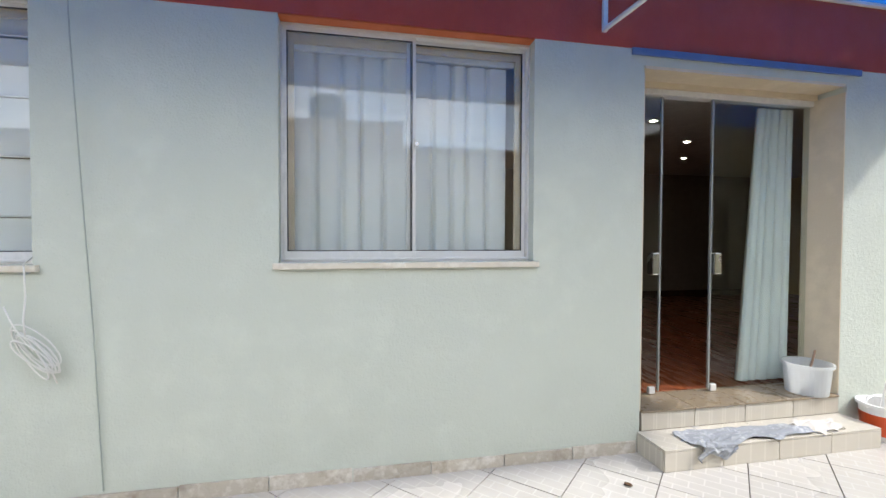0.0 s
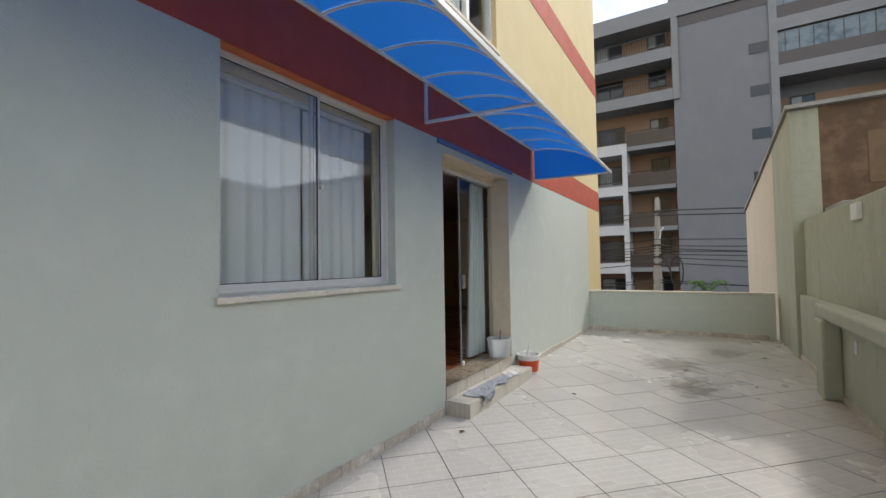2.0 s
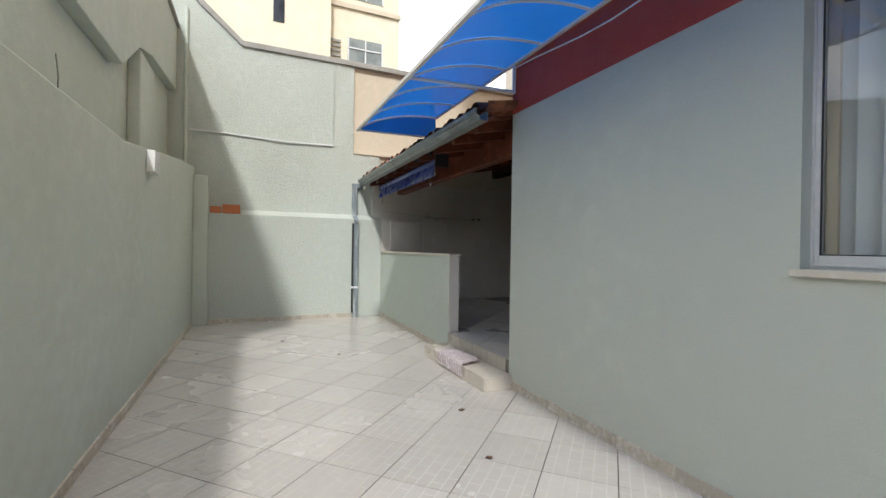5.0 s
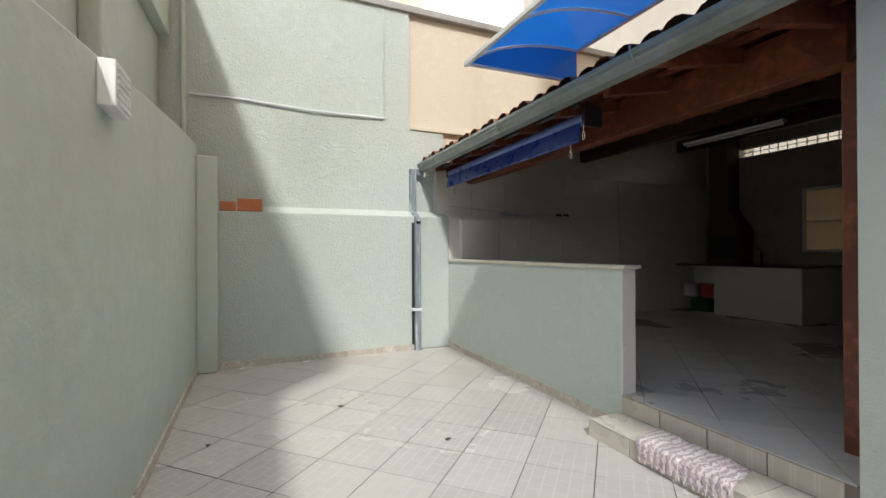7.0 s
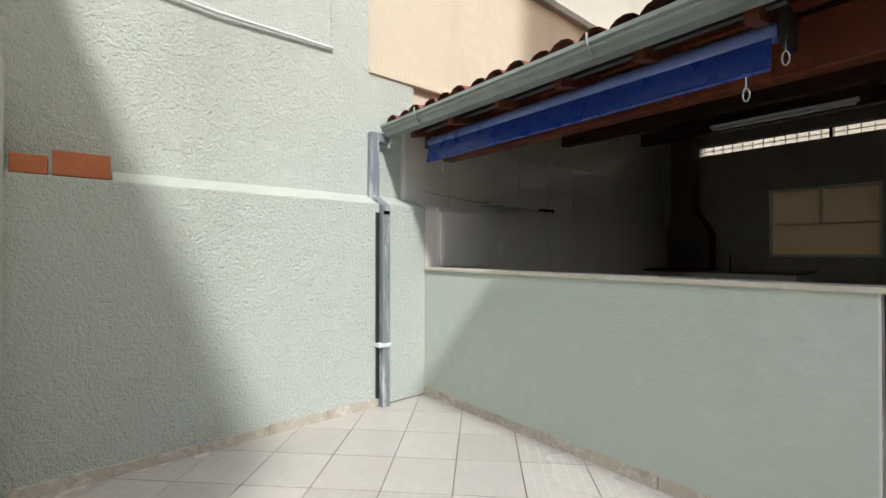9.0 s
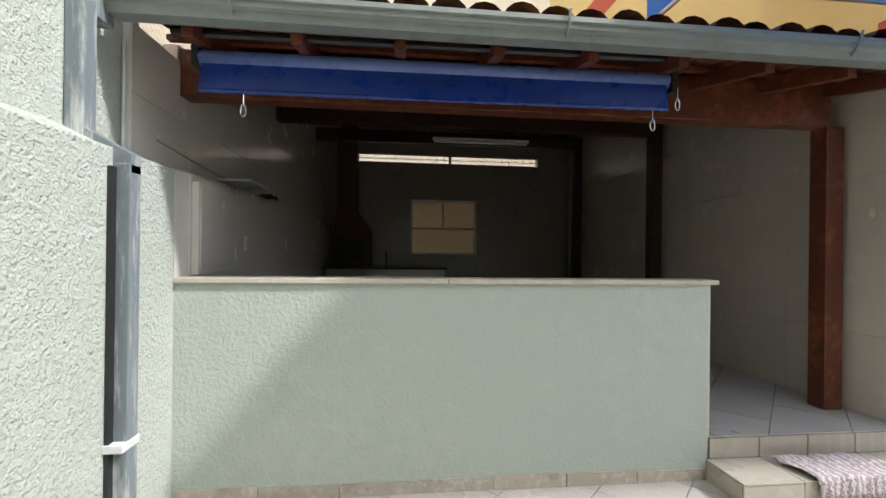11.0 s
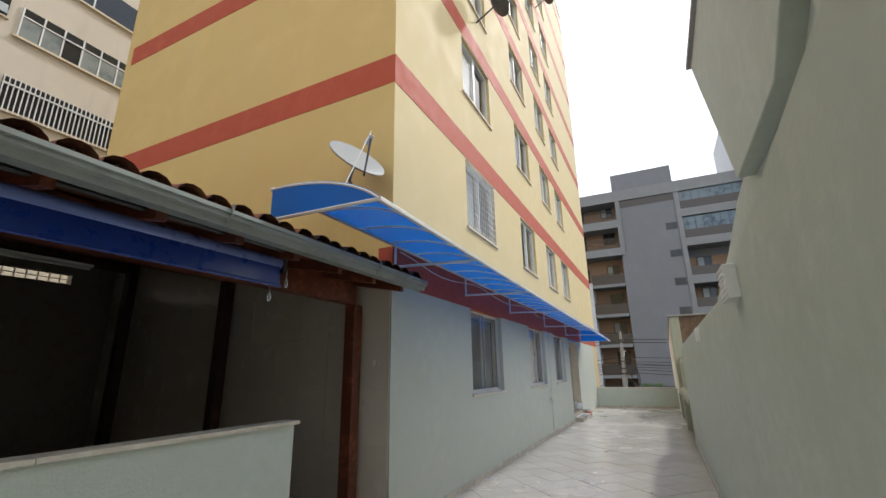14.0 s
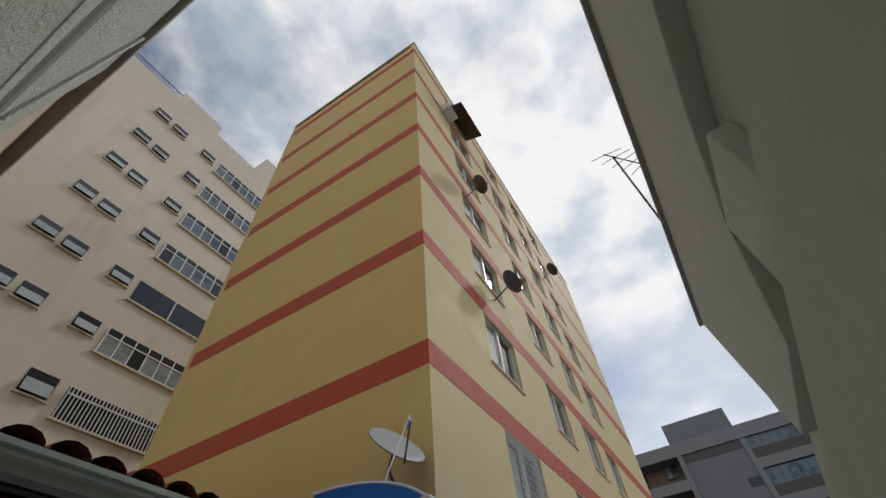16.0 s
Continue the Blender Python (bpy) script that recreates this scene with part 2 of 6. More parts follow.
BLUEWIN = surface("blue_balcony_glass", (0.06, 0.09, 0.115), (0.12, 0.16, 0.19), 0.06, coarse=0.6, fine=2, amount=1.0, bump=())
# window glass lightened to grey: a sky reflection put into the colour
SKYWIN = surface("sky_grey_window_glass", (0.16, 0.19, 0.20), (0.25, 0.28, 0.28), 0.1, coarse=0.7, fine=2, amount=1.0, bump=())
ALU = surface("aluminium", (0.70, 0.69, 0.67), rough=0.42, metal=0.15, coarse=2, fine=30, bump=())
STEELD = surface("dull_steel_edge", (0.34, 0.36, 0.36), rough=0.35, metal=0.4, coarse=2, fine=20, bump=())
WHITEP = surface("white_painted_metal", (0.72, 0.73, 0.74), rough=0.45, coarse=2, fine=20, stain=(0.5, 0.48, 0.44), stain_amt=0.4, bump=())
STONE = surface("pale_marble", (0.66, 0.62, 0.54), (0.56, 0.51, 0.43), 0.35, coarse=4, fine=22, amount=0.8, stain=(0.36, 0.29, 0.2), stain_amt=0.4, stain_scale=5, bump=((30, 0.1, 0.003),))
SKIRT = surface("worn_skirting_tile", (0.61, 0.57, 0.51), (0.44, 0.39, 0.32), 0.5, coarse=5, fine=25, amount=0.9, stain=(0.22, 0.17, 0.12), stain_amt=0.7, stain_scale=7,
                per_object=0.1, bump=((40, 0.4, 0.005),))
CONC = surface("weathered_concrete", (0.36, 0.35, 0.33), (0.26, 0.25, 0.23), 0.9, coarse=1.2, fine=12, stain=(0.12, 0.115, 0.1), stain_amt=0.6, bump=((30, 0.6, 0.008),))
STAINED = surface("sooty_brown_render", (0.20, 0.13, 0.08), (0.13, 0.085, 0.055), 0.9, coarse=0.7, fine=5, amount=1.0, stain=(0.06, 0.045, 0.035), stain_amt=0.85, stain_scale=0.7, bump=((18, 0.6, 0.012),))
GROUT = surface("grout", (0.20, 0.165, 0.135), rough=0.9, coarse=3, fine=30)
FLOORT = tile_mat("glazed_terrace_tile", (0.47, 0.44, 0.405), (0.68, 0.65, 0.61), 0.20, lines=0.34)
FLOORI = tile_mat("grey_patio_tile", (0.48, 0.465, 0.44), (0.53, 0.51, 0.49), 0.3, lines=0.2)
STEPT = tile_mat("step_tile", (0.51, 0.465, 0.395), (0.63, 0.59, 0.52), 0.3, lines=0.35)
STEPB = surface("brown_threshold_tile", (0.30, 0.235, 0.165), (0.22, 0.17, 0.115), 0.3, coarse=3, fine=14, amount=0.9, per_object=0.06)
WALLT = surface("cream_wall_tile", (0.66, 0.60, 0.51), (0.60, 0.54, 0.46), 0.22, coarse=0.8, fine=4, per_object=0.03, bump=((3, 0.05, 0.004),))
WHITET = surface("white_wall_tile", (0.73, 0.70, 0.65), (0.67, 0.64, 0.59), 0.2, coarse=0.8, fine=4, per_object=0.03, bump=((3, 0.05, 0.004),))
WOOD = surface("red_stained_timber", (0.24, 0.07, 0.034), (0.12, 0.034, 0.018), 0.4, coarse=3, fine=14, amount=1.0, stretch=(1, 1, 1), bump=((30, 0.3, 0.004),))
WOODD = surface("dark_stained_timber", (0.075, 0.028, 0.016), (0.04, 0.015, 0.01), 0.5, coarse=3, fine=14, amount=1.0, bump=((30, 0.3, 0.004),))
CLAY = surface("clay_roof_tile", (0.36, 0.13, 0.06), (0.19, 0.07, 0.04), 0.85, coarse=3, fine=14, amount=1.0, stain=(0.06, 0.045, 0.04), stain_amt=0.8, stain_scale=3, per_object=0.15)
BRICKC = surface("hollow_clay_brick", (0.50, 0.17, 0.07), (0.42, 0.14, 0.06), 0.85, coarse=5, fine=25)
GUTTER = surface("grey_green_gutter", (0.30, 0.33, 0.31), (0.23, 0.25, 0.24), 0.45, metal=0.2, coarse=2, fine=10, stain=(0.12, 0.12, 0.10), stain_amt=0.5, stain_scale=3)
PIPE = surface("flaking_blue_grey_paint", (0.16, 0.19, 0.21), (0.20, 0.23, 0.25), 0.55, coarse=2, fine=12, stain=(0.75, 0.76, 0.74), stain_amt=0.9, stain_scale=5, streak=True)
# cream tile at about half brightness: the patio's shade is in this colour
BACKSHADE = surface("shade_darkened_wall_tile", (0.34, 0.30, 0.25), (0.28, 0.245, 0.205), 0.3, coarse=0.8, fine=5, bump=((3, 0.05, 0.004),))
BLUEC = surface("blue_awning_vinyl", (0.012, 0.045, 0.30), (0.01, 0.035, 0.22), 0.3, coarse=2, fine=9, bump=((5, 0.2, 0.01),))
# awning blue made paler: the highlight on the roll is in its colour
BLUEHI = surface("highlit_blue_awning_roll", (0.16, 0.22, 0.52), rough=0.3, coarse=2, fine=9)
POLY = sheet_mat("blue_polycarbonate", (0.016, 0.23, 0.74), (0.09, 0.47, 0.95), 0.25, 0.38, clear=0.07, clear_col=(0.6, 0.8, 1.0))
CLOTH = sheet_mat("white_curtain_cloth", (0.88, 0.89, 0.88), (0.8, 0.8, 0.78), 0.9, 0.12)
BLIND = sheet_mat("white_blind_cloth", (0.86, 0.86, 0.85), (0.78, 0.78, 0.75), 0.8, 0.12)
GLASS = glass_mat("window_glass", straight=0.10)
CLEAR = bpy.data.materials.new("glass_inner_face")
CLEAR.use_nodes = True
CLEAR.node_tree.nodes.remove(CLEAR.node_tree.nodes["Principled BSDF"])
clear_node = CLEAR.node_tree.nodes.new("ShaderNodeBsdfTransparent")
CLEAR.node_tree.links.new(clear_node.outputs[0], CLEAR.node_tree.nodes["Material Output"].inputs["Surface"])
GLASSD = glass_mat("door_glass", (0.78, 0.84, 0.82), 0.05)
FROST = sheet_mat("frosted_tan_blind", (0.42, 0.37, 0.28), (0.46, 0.40, 0.31), 0.6, 0.6)
PARQ = surface("red_brown_parquet", (0.26, 0.075, 0.03), (0.18, 0.05, 0.022), 0.28, coarse=2, fine=14, stretch=(1, 0.15, 1))
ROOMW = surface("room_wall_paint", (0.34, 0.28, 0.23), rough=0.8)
ROOMC = surface("room_ceiling_paint", (0.6, 0.58, 0.55), rough=0.85)
WHITEPL = surface("white_plastic", (0.78, 0.78, 0.76), rough=0.4, coarse=3, fine=20, bump=())
CABLEW = surface("white_cable", (0.74, 0.73, 0.70), rough=0.5, bump=())
CABLED = surface("grey_cable", (0.34, 0.38, 0.34), rough=0.6, bump=())
BLACK = surface("black_plastic", (0.02, 0.02, 0.022), rough=0.45, bump=())
BUCKC = sheet_mat("clear_bucket_plastic", (0.85, 0.86, 0.86), (0.85, 0.86, 0.86), 0.25, 0.5, clear=0.3, clear_col=(0.95, 0.96, 0.97))
BUCKO = surface("orange_red_print", (0.62, 0.085, 0.02), rough=0.4, bump=())
RAG = surface("grey_rag_cloth", (0.40, 0.41, 0.43), (0.24, 0.25, 0.27), 0.95, coarse=6, fine=40, amount=1.0, bump=((70, 0.6, 0.004),))
CHROME = surface("brushed_steel", (0.6, 0.6, 0.6), rough=0.25, metal=1.0, bump=())
DISH = surface("grey_dish_paint", (0.55, 0.56, 0.57), rough=0.5, bump=())
DISHD = surface("dark_dish_mesh", (0.09, 0.09, 0.095), rough=0.6, bump=())
ASPH = surface("asphalt_ground", (0.06, 0.06, 0.06), rough=0.95, coarse=0.1, fine=2)
LEAF = surface("leaf_green", (0.07, 0.16, 0.03), (0.04, 0.10, 0.02), 0.6, coarse=4, fine=20)
LEAFD = surface("fallen_leaf", (0.10, 0.05, 0.025), rough=0.9)
SCREENL = bpy.data.materials.new("downlight_glow")
SCREENL.use_nodes = True
SCREENL.node_tree.nodes["Principled BSDF"].inputs["Emission Color"].default_value = (1, 0.9, 0.75, 1)
SCREENL.node_tree.nodes["Principled BSDF"].inputs["Emission Strength"].default_value = 14


# ---- mesh helpers ----
class Build:
    """Collects solids and turns them into one mesh."""

    def __init__(self):
        self.v, self.f = [], []

    def box(self, x0, x1, y0, y1, z0, z1):
        i = len(self.v)
        self.v += [(x0, y0, z0), (x1, y0, z0), (x1, y1, z0), (x0, y1, z0), (x0, y0, z1), (x1, y0, z1), (x1, y1, z1), (x0, y1, z1)]
        self.f += [(i, i + 3, i + 2, i + 1), (i + 4, i + 5, i + 6, i + 7), (i, i + 1, i + 5, i + 4), (i + 1, i + 2, i + 6, i + 5),
                   (i + 2, i + 3, i + 7, i + 6), (i + 3, i, i + 4, i + 7)]
        return self

    def prism(self, poly, axis, a, b):
        """A polygon swept along an axis: x takes (y, z), y takes (x, z), z takes (x, y)."""
        i, n = len(self.v), len(poly)
        for c in (a, b):
            for p, q in poly:
                self.v.append({"x": (c, p, q), "y": (p, c, q), "z": (p, q, c)}[axis])
        self.f.append(tuple(range(i, i + n)))
        self.f.append(tuple(range(i + 2 * n - 1, i + n - 1, -1)))
        for k in range(n):
            j = (k + 1) % n
            self.f.append((i + k, i + n + k, i + n + j, i + j))
        return self

    def tube(self, pts, r, n=8, closed=True):
        """A round bar along points; r may be one radius or one for each point."""
        pts = [Vector(p) for p in pts]
        rs = r if isinstance(r, (list, tuple)) else [r] * len(pts)
        i = len(self.v)
        for k, p in enumerate(pts):
            d = (pts[min(k + 1, len(pts) - 1)] - pts[max(k - 1, 0)])
            d = d.normalized() if d.length > 1e-9 else Vector((0, 0, 1))
            u = d.cross(Vector((0.13, 0.31, 0.94))).normalized()
            w = d.cross(u)
            for a in range(n):
                t = 2 * math.pi * a / n
                self.v.append(tuple(p + rs[k] * (math.cos(t) * u + math.sin(t) * w)))
        for k in range(len(pts) - 1):
            for a in range(n):
                b = (a + 1) % n
                self.f.append((i + k * n + a, i + k * n + b, i + (k + 1) * n + b, i + (k + 1) * n + a))
        if closed:
            self.f.append(tuple(range(i + n - 1, i - 1, -1)))
            self.f.append(tuple(range(i + (len(pts) - 1) * n, i + len(pts) * n)))
        return self

    def lathe(self, prof, at, n=24):
        """A profile of (radius, height) turned about an upright axis."""
        i = len(self.v)
        for rr, h in prof:
            for a in range(n):
                t = 2 * math.pi * a / n
                self.v.append((at[0] + rr * math.cos(t), at[1] + rr * math.sin(t), at[2] + h))
        for k in range(len(prof) - 1):
            for a in range(n):
                b = (a + 1) % n
                self.f.append((i + k * n + a, i + k * n + b, i + (k + 1) * n + b, i + (k + 1) * n + a))
        self.f.append(tuple(range(i + n - 1, i - 1, -1)))
        return self

    def grid(self, fn, nu, nv, thick=None):
        """A sheet fn(u, v), u and v from 0 to 1; thick offsets a second skin."""
        skins = [(0, 0, 0)] if thick is None else [(0, 0, 0), thick]
        for s, off in enumerate(skins):
            i = len(self.v)
            for a in range(nu + 1):
                for b in range(nv + 1):
                    p = fn(a / nu, b / nv)
                    self.v.append((p[0] + off[0], p[1] + off[1], p[2] + off[2]))
            for a in range(nu):
                for b in range(nv):
                    q = (i + a * (nv + 1) + b, i + (a + 1) * (nv + 1) + b, i + (a + 1) * (nv + 1) + b + 1, i + a * (nv + 1) + b + 1)
                    self.f.append(q if s == 0 else q[::-1])
        return self

    def mesh(self, name, mat, smooth=False):
        me = bpy.data.meshes.new(name)
        me.from_pydata(self.v, [], self.f)
        me.materials.append(mat)
        if smooth:
            for p in me.polygons:
                p.use_smooth = True
        bm = bmesh.new()
        bm.from_mesh(me)
        bmesh.ops.recalc_face_normals(bm, faces=bm.faces)
        bm.to_mesh(me)
        bm.free()
        return me


def put(name, build, mat, label="", category="", group="", kind="", bevel=0.0, smooth=False):
    """A top-level thing that is one mesh."""
    ob = new(name, build.mesh(name, mat, smooth))
    if bevel:
        md = ob.modifiers.new("edges", "BEVEL")
        md.width, md.segments, md.limit_method = bevel, 2, "ANGLE"
    return tagged(ob, label, category, group, kind)


def holder(name, at, label="", category="", group="", kind=""):
    """The empty at the base of a thing made of parts."""
    ob = new(name)
    ob.empty_display_size = 0.1
    ob.location = at
    return tagged(ob, label, category, group, kind)


def abs_loc(ob):
    p = Vector((0, 0, 0))
    while ob:
        p += ob.location
        ob = ob.parent
    return p


def part(name, build, mat, parent, label="", bevel=0.0, smooth=False):
    """A mesh under a thing or a part, given in the place's own coordinates."""
    ob = new(name, build.mesh(name, mat, smooth))
    ob.parent = parent
    base = parent
    while base.parent:
        base = base.parent
    if parent == base:
        ob.matrix_parent_inverse = Matrix.Translation(base.location).inverted()
    if bevel:
        md = ob.modifiers.new("edges", "BEVEL")
        md.width, md.segments, md.limit_method = bevel, 2, "ANGLE"
    return tagged(ob, label)


def pane_part(name, build, mat, parent, label="", front=(0, -1, 0)):
    """A glass pane: the outer face mirrors, the others let everything through."""
    ob = part(name, build, mat, parent, label)
    ob.data.materials.append(CLEAR)
    for p in ob.data.polygons:
        p.material_index = 0 if p.normal.dot(Vector(front)) > 0.5 else 1
    ob.visible_shadow = False
    return ob


def pierced(x0, x1, z0, z1, y0, y1, openings, b=None):
    """A wall along x with openings (xa, xb, za, zb) through it."""
    b = b or Build()
    xs = sorted({x0, x1, *[o[0] for o in openings], *[o[1] for o in openings]})
    for xa, xb in zip(xs, xs[1:]):
        col = sorted([o for o in openings if o[0] <= xa + 1e-6 and o[1] >= xb - 1e-6], key=lambda o: o[2])
        z = z0
        for o in col:
            if o[2] > z + 1e-6:
                b.box(xa, xb, y0, y1, z, o[2])
            z = o[3]
        if z1 > z + 1e-6:
            b.box(xa, xb, y0, y1, z, z1)
    return b


def slab(name, mat, label, boxes, category="wall", bevel=0.0):
    b = Build()
    for q in boxes:
        b.box(*q)
    return put(name, b, mat, label, category, "", "structure", bevel)

# ---- plan ----
XW, XC, XE, XP = -12.44, -7.79, 10.5, 9.28     # end wall, house corner, house east end, parapet
YB, YS = -3.2, 5.8                              # boundary wall, back wall of the patio
ZB, ZT, ZF = 2.64, 3.10, 0.27                   # band over the ground floor, raised floors
TOP = 22.15
BANDS = [5.435, 8.20, 10.84, 13.35, 15.85, 18.35, 20.9]   # undersides of the bands round the flats
WINS = [(-5.36, -3.79), (-1.79, -0.21), (0.96, 2.46)]
WZ = (1.27, 2.632)
DOOR = (3.22, 4.87, 0.0, 2.54)

# ---- ground and floors ----
slab("ground", ASPH, "dark asphalt ground around the terraces and houses", [(-400, 400, -400, 400, -3.6, -3.4)], "ground")
slab("floor", GROUT, "terrace slab under the glazed floor tiles", [(XW - 0.3, XP + 0.15, YB - 0.6, 0.0, -3.4, -0.012), (XW - 0.3, XE, 0.004, 7.5, -3.4, -0.006)], "floor")
slab("floor_patio", GROUT, "raised slab of the covered barbecue patio", [(XW + 0.002, XC - 0.002, 0.003, YS, 0.0, ZF - 0.01)], "floor")
slab("floor_room", PARQ, "red-brown parquet floor of the living room", [(XC + 0.2, XE - 0.2, 0.30, 6.8, 0.0, ZF)], "floor")

# ---- house with the flats above ----
openings = [(a, b, WZ[0], ZB) for a, b in WINS] + [DOOR]
put("wall_south", pierced(XC, XP, 0, ZB, 0, 0.2, openings), GREEN, "pale green rendered house wall along the terrace", "wall", "", "structure")
slab("wall_south_end", YELLOWLIT, "cream yellow house wall past the terrace", [(XP, XE, 0, 0.2, -3.4, ZB)])
slab("trim_band_maroon", MAROON, "maroon painted band under the blue canopy", [(XC, 5.83, -0.004, 0.2, ZB, ZT)], "trim")
slab("trim_band_terracotta", ORANGE, "terracotta painted band on the house wall", [(5.83, XE, -0.004, 0.2, ZB, ZT)], "trim")
COLS = [(-5.36, -3.80), (-1.80, -0.40), (1.00, 2.30), (3.30, 4.60)]
up = [(a, b, z - 1.34, z - 0.03) for a, b in COLS for z in BANDS]
put("wall_south_upper", pierced(XC, XE, ZT, TOP, 0, 0.2, up), YELLOWLIT, "yellow painted front of the block of flats, coloured paler as sunlit", "wall", "", "structure")
slab("wall_west_upper", YELLOW, "blank yellow painted side of the block of flats", [(XC, XC + 0.2, 0.2, 6.85, ZB, TOP), (XC - 0.003, XC, 0.0, 0.2, ZT, TOP)])
slab("wall_west_lower", CREAM, "cream side wall of the house in the patio", [(XC, XC + 0.2, 0.2, 6.85, 0, ZB)])
slab("wall_east", YELLOW, "yellow painted far end of the flats", [(XE - 0.2, XE, 0.2, 6.85, -3.4, TOP)])
slab("wall_north", YELLOW, "yellow painted back of the flats", [(XC, XE, 6.85, 7.05, -3.4, TOP)])
slab("roof_flats", CONC, "concrete roof of the flats", [(XC, XE, 0.2, 6.85, TOP - 0.3, TOP - 0.1)], "roof")
slab("ceiling", ROOMC, "off-white ceiling of the ground floor rooms", [(XC + 0.2, XE - 0.2, 0.2, 6.85, 2.68, 2.8)], "ceiling")
for k, z in enumerate(BANDS):
    slab("trim_band_%d" % (k + 1), ORANGE, "terracotta painted band round the flats at a floor level",
         [(XC - 0.006, XE, -0.006, 0.0, z, z + 0.45), (XC - 0.006, XC, 0.0, 6.85, z, z + 0.45)], "trim")
    slab("floor_slab_%d" % (k + 1), ROOMC, "floor slab between two storeys of the flats", [(XC + 0.2, XE - 0.2, 0.2, 6.85, z + 0.3, z + 0.42)], "floor")
slab("trim_parapet_cap", CONC, "thin weathered cap along the roof edge", [(XC - 0.03, XE + 0.03, -0.03, 0.25, TOP, TOP + 0.06), (XC - 0.03, XC + 0.25, 0.25, 7.05, TOP, TOP + 0.06)], "trim")
for x in (-2.8, 0.55):
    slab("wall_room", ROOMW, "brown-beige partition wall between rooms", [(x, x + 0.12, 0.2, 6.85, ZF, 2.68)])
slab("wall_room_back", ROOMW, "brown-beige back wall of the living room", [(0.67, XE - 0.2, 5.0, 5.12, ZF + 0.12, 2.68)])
slab("baseboard_room", WOODD, "dark wooden skirting of the living room", [(0.67, XE - 0.2, 4.98, 5.12, ZF, ZF + 0.12)], "baseboard")

# ---- terrace edges ----
slab("wall_parapet", GREEN_BOUND, "low green parapet at the street end", [(XP, XP + 0.15, YB, 0, 0, 0.80)])
slab("trim_parapet", STONE, "pale coping on the low parapet", [(XP - 0.02, XP + 0.17, YB, -0.003, 0.80, 0.835)], "trim", 0.004)
bound_top = [(-0.3, 2.10), (-8.2, 2.12), (-9.0, 2.22), (-10.05, 2.36), (-11.2, 2.50), (XW, 2.62)]
put("wall_boundary", Build().prism([(XW, 0), (-0.3, 0)] + bound_top, "y", YB - 0.18, YB), GREEN_BOUND, "smooth green boundary wall beside the terrace", "wall", "", "structure", 0.01)
# set-back part towards the street: ledge, piers, recessed panels
slab("wall_boundary_east", GREEN_OLD, "green boundary wall with a ledge, set back", [(-0.3, 7.6, YB - 0.35, YB - 0.10, 0, 0.92), (-0.3, 7.6, YB - 0.35, YB - 0.18, 0.92, 1.98)], bevel=0.008)
slab("trim_ledge", GREEN_OLD, "green sloping ledge carried by short piers", [(-0.3, 5.85, YB - 0.178, YB + 0.03, 0.80, 0.94)], "trim", 0.025)
for x in (5.38, 2.1):
    slab("wall_pier", GREEN_OLD, "short green pier under the ledge", [(x, x + 0.32, YB - 0.1, YB + 0.06, 0, 0.80)], bevel=0.02)
put("wall_neighbour", Build().prism([(7.6, -3.4), (9.45, -3.4), (9.45, 3.42), (7.6, 3.58)], "y", YB - 0.4, YB - 0.06), GREEN_OLD, "green part of the neighbouring house side wall", "wall", "", "structure")
put("wall_neighbour_beige", Build().prism([(9.452, -3.4), (15.6, -3.4), (15.6, 2.90), (9.452, 3.42)], "y", YB - 0.4, YB - 0.062), BEIGE, "beige part of the neighbouring house side wall", "wall", "", "structure")
slab("wall_neighbour_stained", STAINED, "brown wall of the neighbouring house with soot and damp stains", [(7.6, 7.8, -11.0, YB - 0.4, 1.0, 3.6)])
put("trim_neighbour_roof", Build().prism([(7.52, 3.60), (15.7, 2.91), (15.7, 2.96), (7.52, 3.655)], "y", -11, YB - 0.02), CONC, "thin sloping roof edge on the neighbouring house", "trim", "", "structure")
slab("trim_neighbour_ledge", CONC, "crumbling concrete ledge at the foot of the stained wall", [(6.7, 7.6, -8.5, YB - 0.42, 2.02, 2.14)], "trim", 0.01)
slab("wall_neighbour_patch", surface("brown_mortar_patch", (0.24, 0.165, 0.10), (0.19, 0.13, 0.08), 0.9, coarse=1.5, fine=8, amount=0.9, stain=(0.10, 0.07, 0.05), stain_amt=0.6, bump=((20, 0.5, 0.01),)), "square patch of brown mortar on the stained wall", [(7.588, 7.60, -5.4, -4.1, 2.45, 3.15)])

# ---- tall neighbour wall behind the boundary ----
zig_top = [(-8.1, 3.10), (-9.45, 3.12), (-10.15, 3.58), (-10.8, 3.74), (-13.4, 3.98)]
put("wall_tall_neighbour", Build().prism(zig_top + [(-13.4, 4.95), (-7.0, 4.95), (-7.3, 4.43)], "y", -4.0, -3.5), GREEN_BOUND, "tall green neighbouring wall overhanging its foot", "wall", "", "structure", 0.01)
put("wall_tall_neighbour_base", Build().prism([(x - 0.003 if x > -9 else x, z - 0.002) for x, z in zig_top] + [(-13.4, -0.5), (-3.9, -0.5), (-4.1, 2.3), (-4.6, 2.62), (-6.2, 2.92), (-7.3, 3.2), (-8.05, 3.3)], "y", -3.99, -3.62), GREEN_BOUND, "recessed green foot of the tall wall", "wall", "", "structure", 0.015)
slab("trim_pilaster", GREEN_BOUND, "rough green pilaster on the tall wall", [(-10.82, -10.12, -3.62, -3.49, 0.0, 3.55)], "trim", 0.015)
slab("trim_tall_cap", CONC, "thin dark cap of the tall wall", [(-13.4, -6.96, -4.05, -3.46, 4.95, 5.0)], "trim")

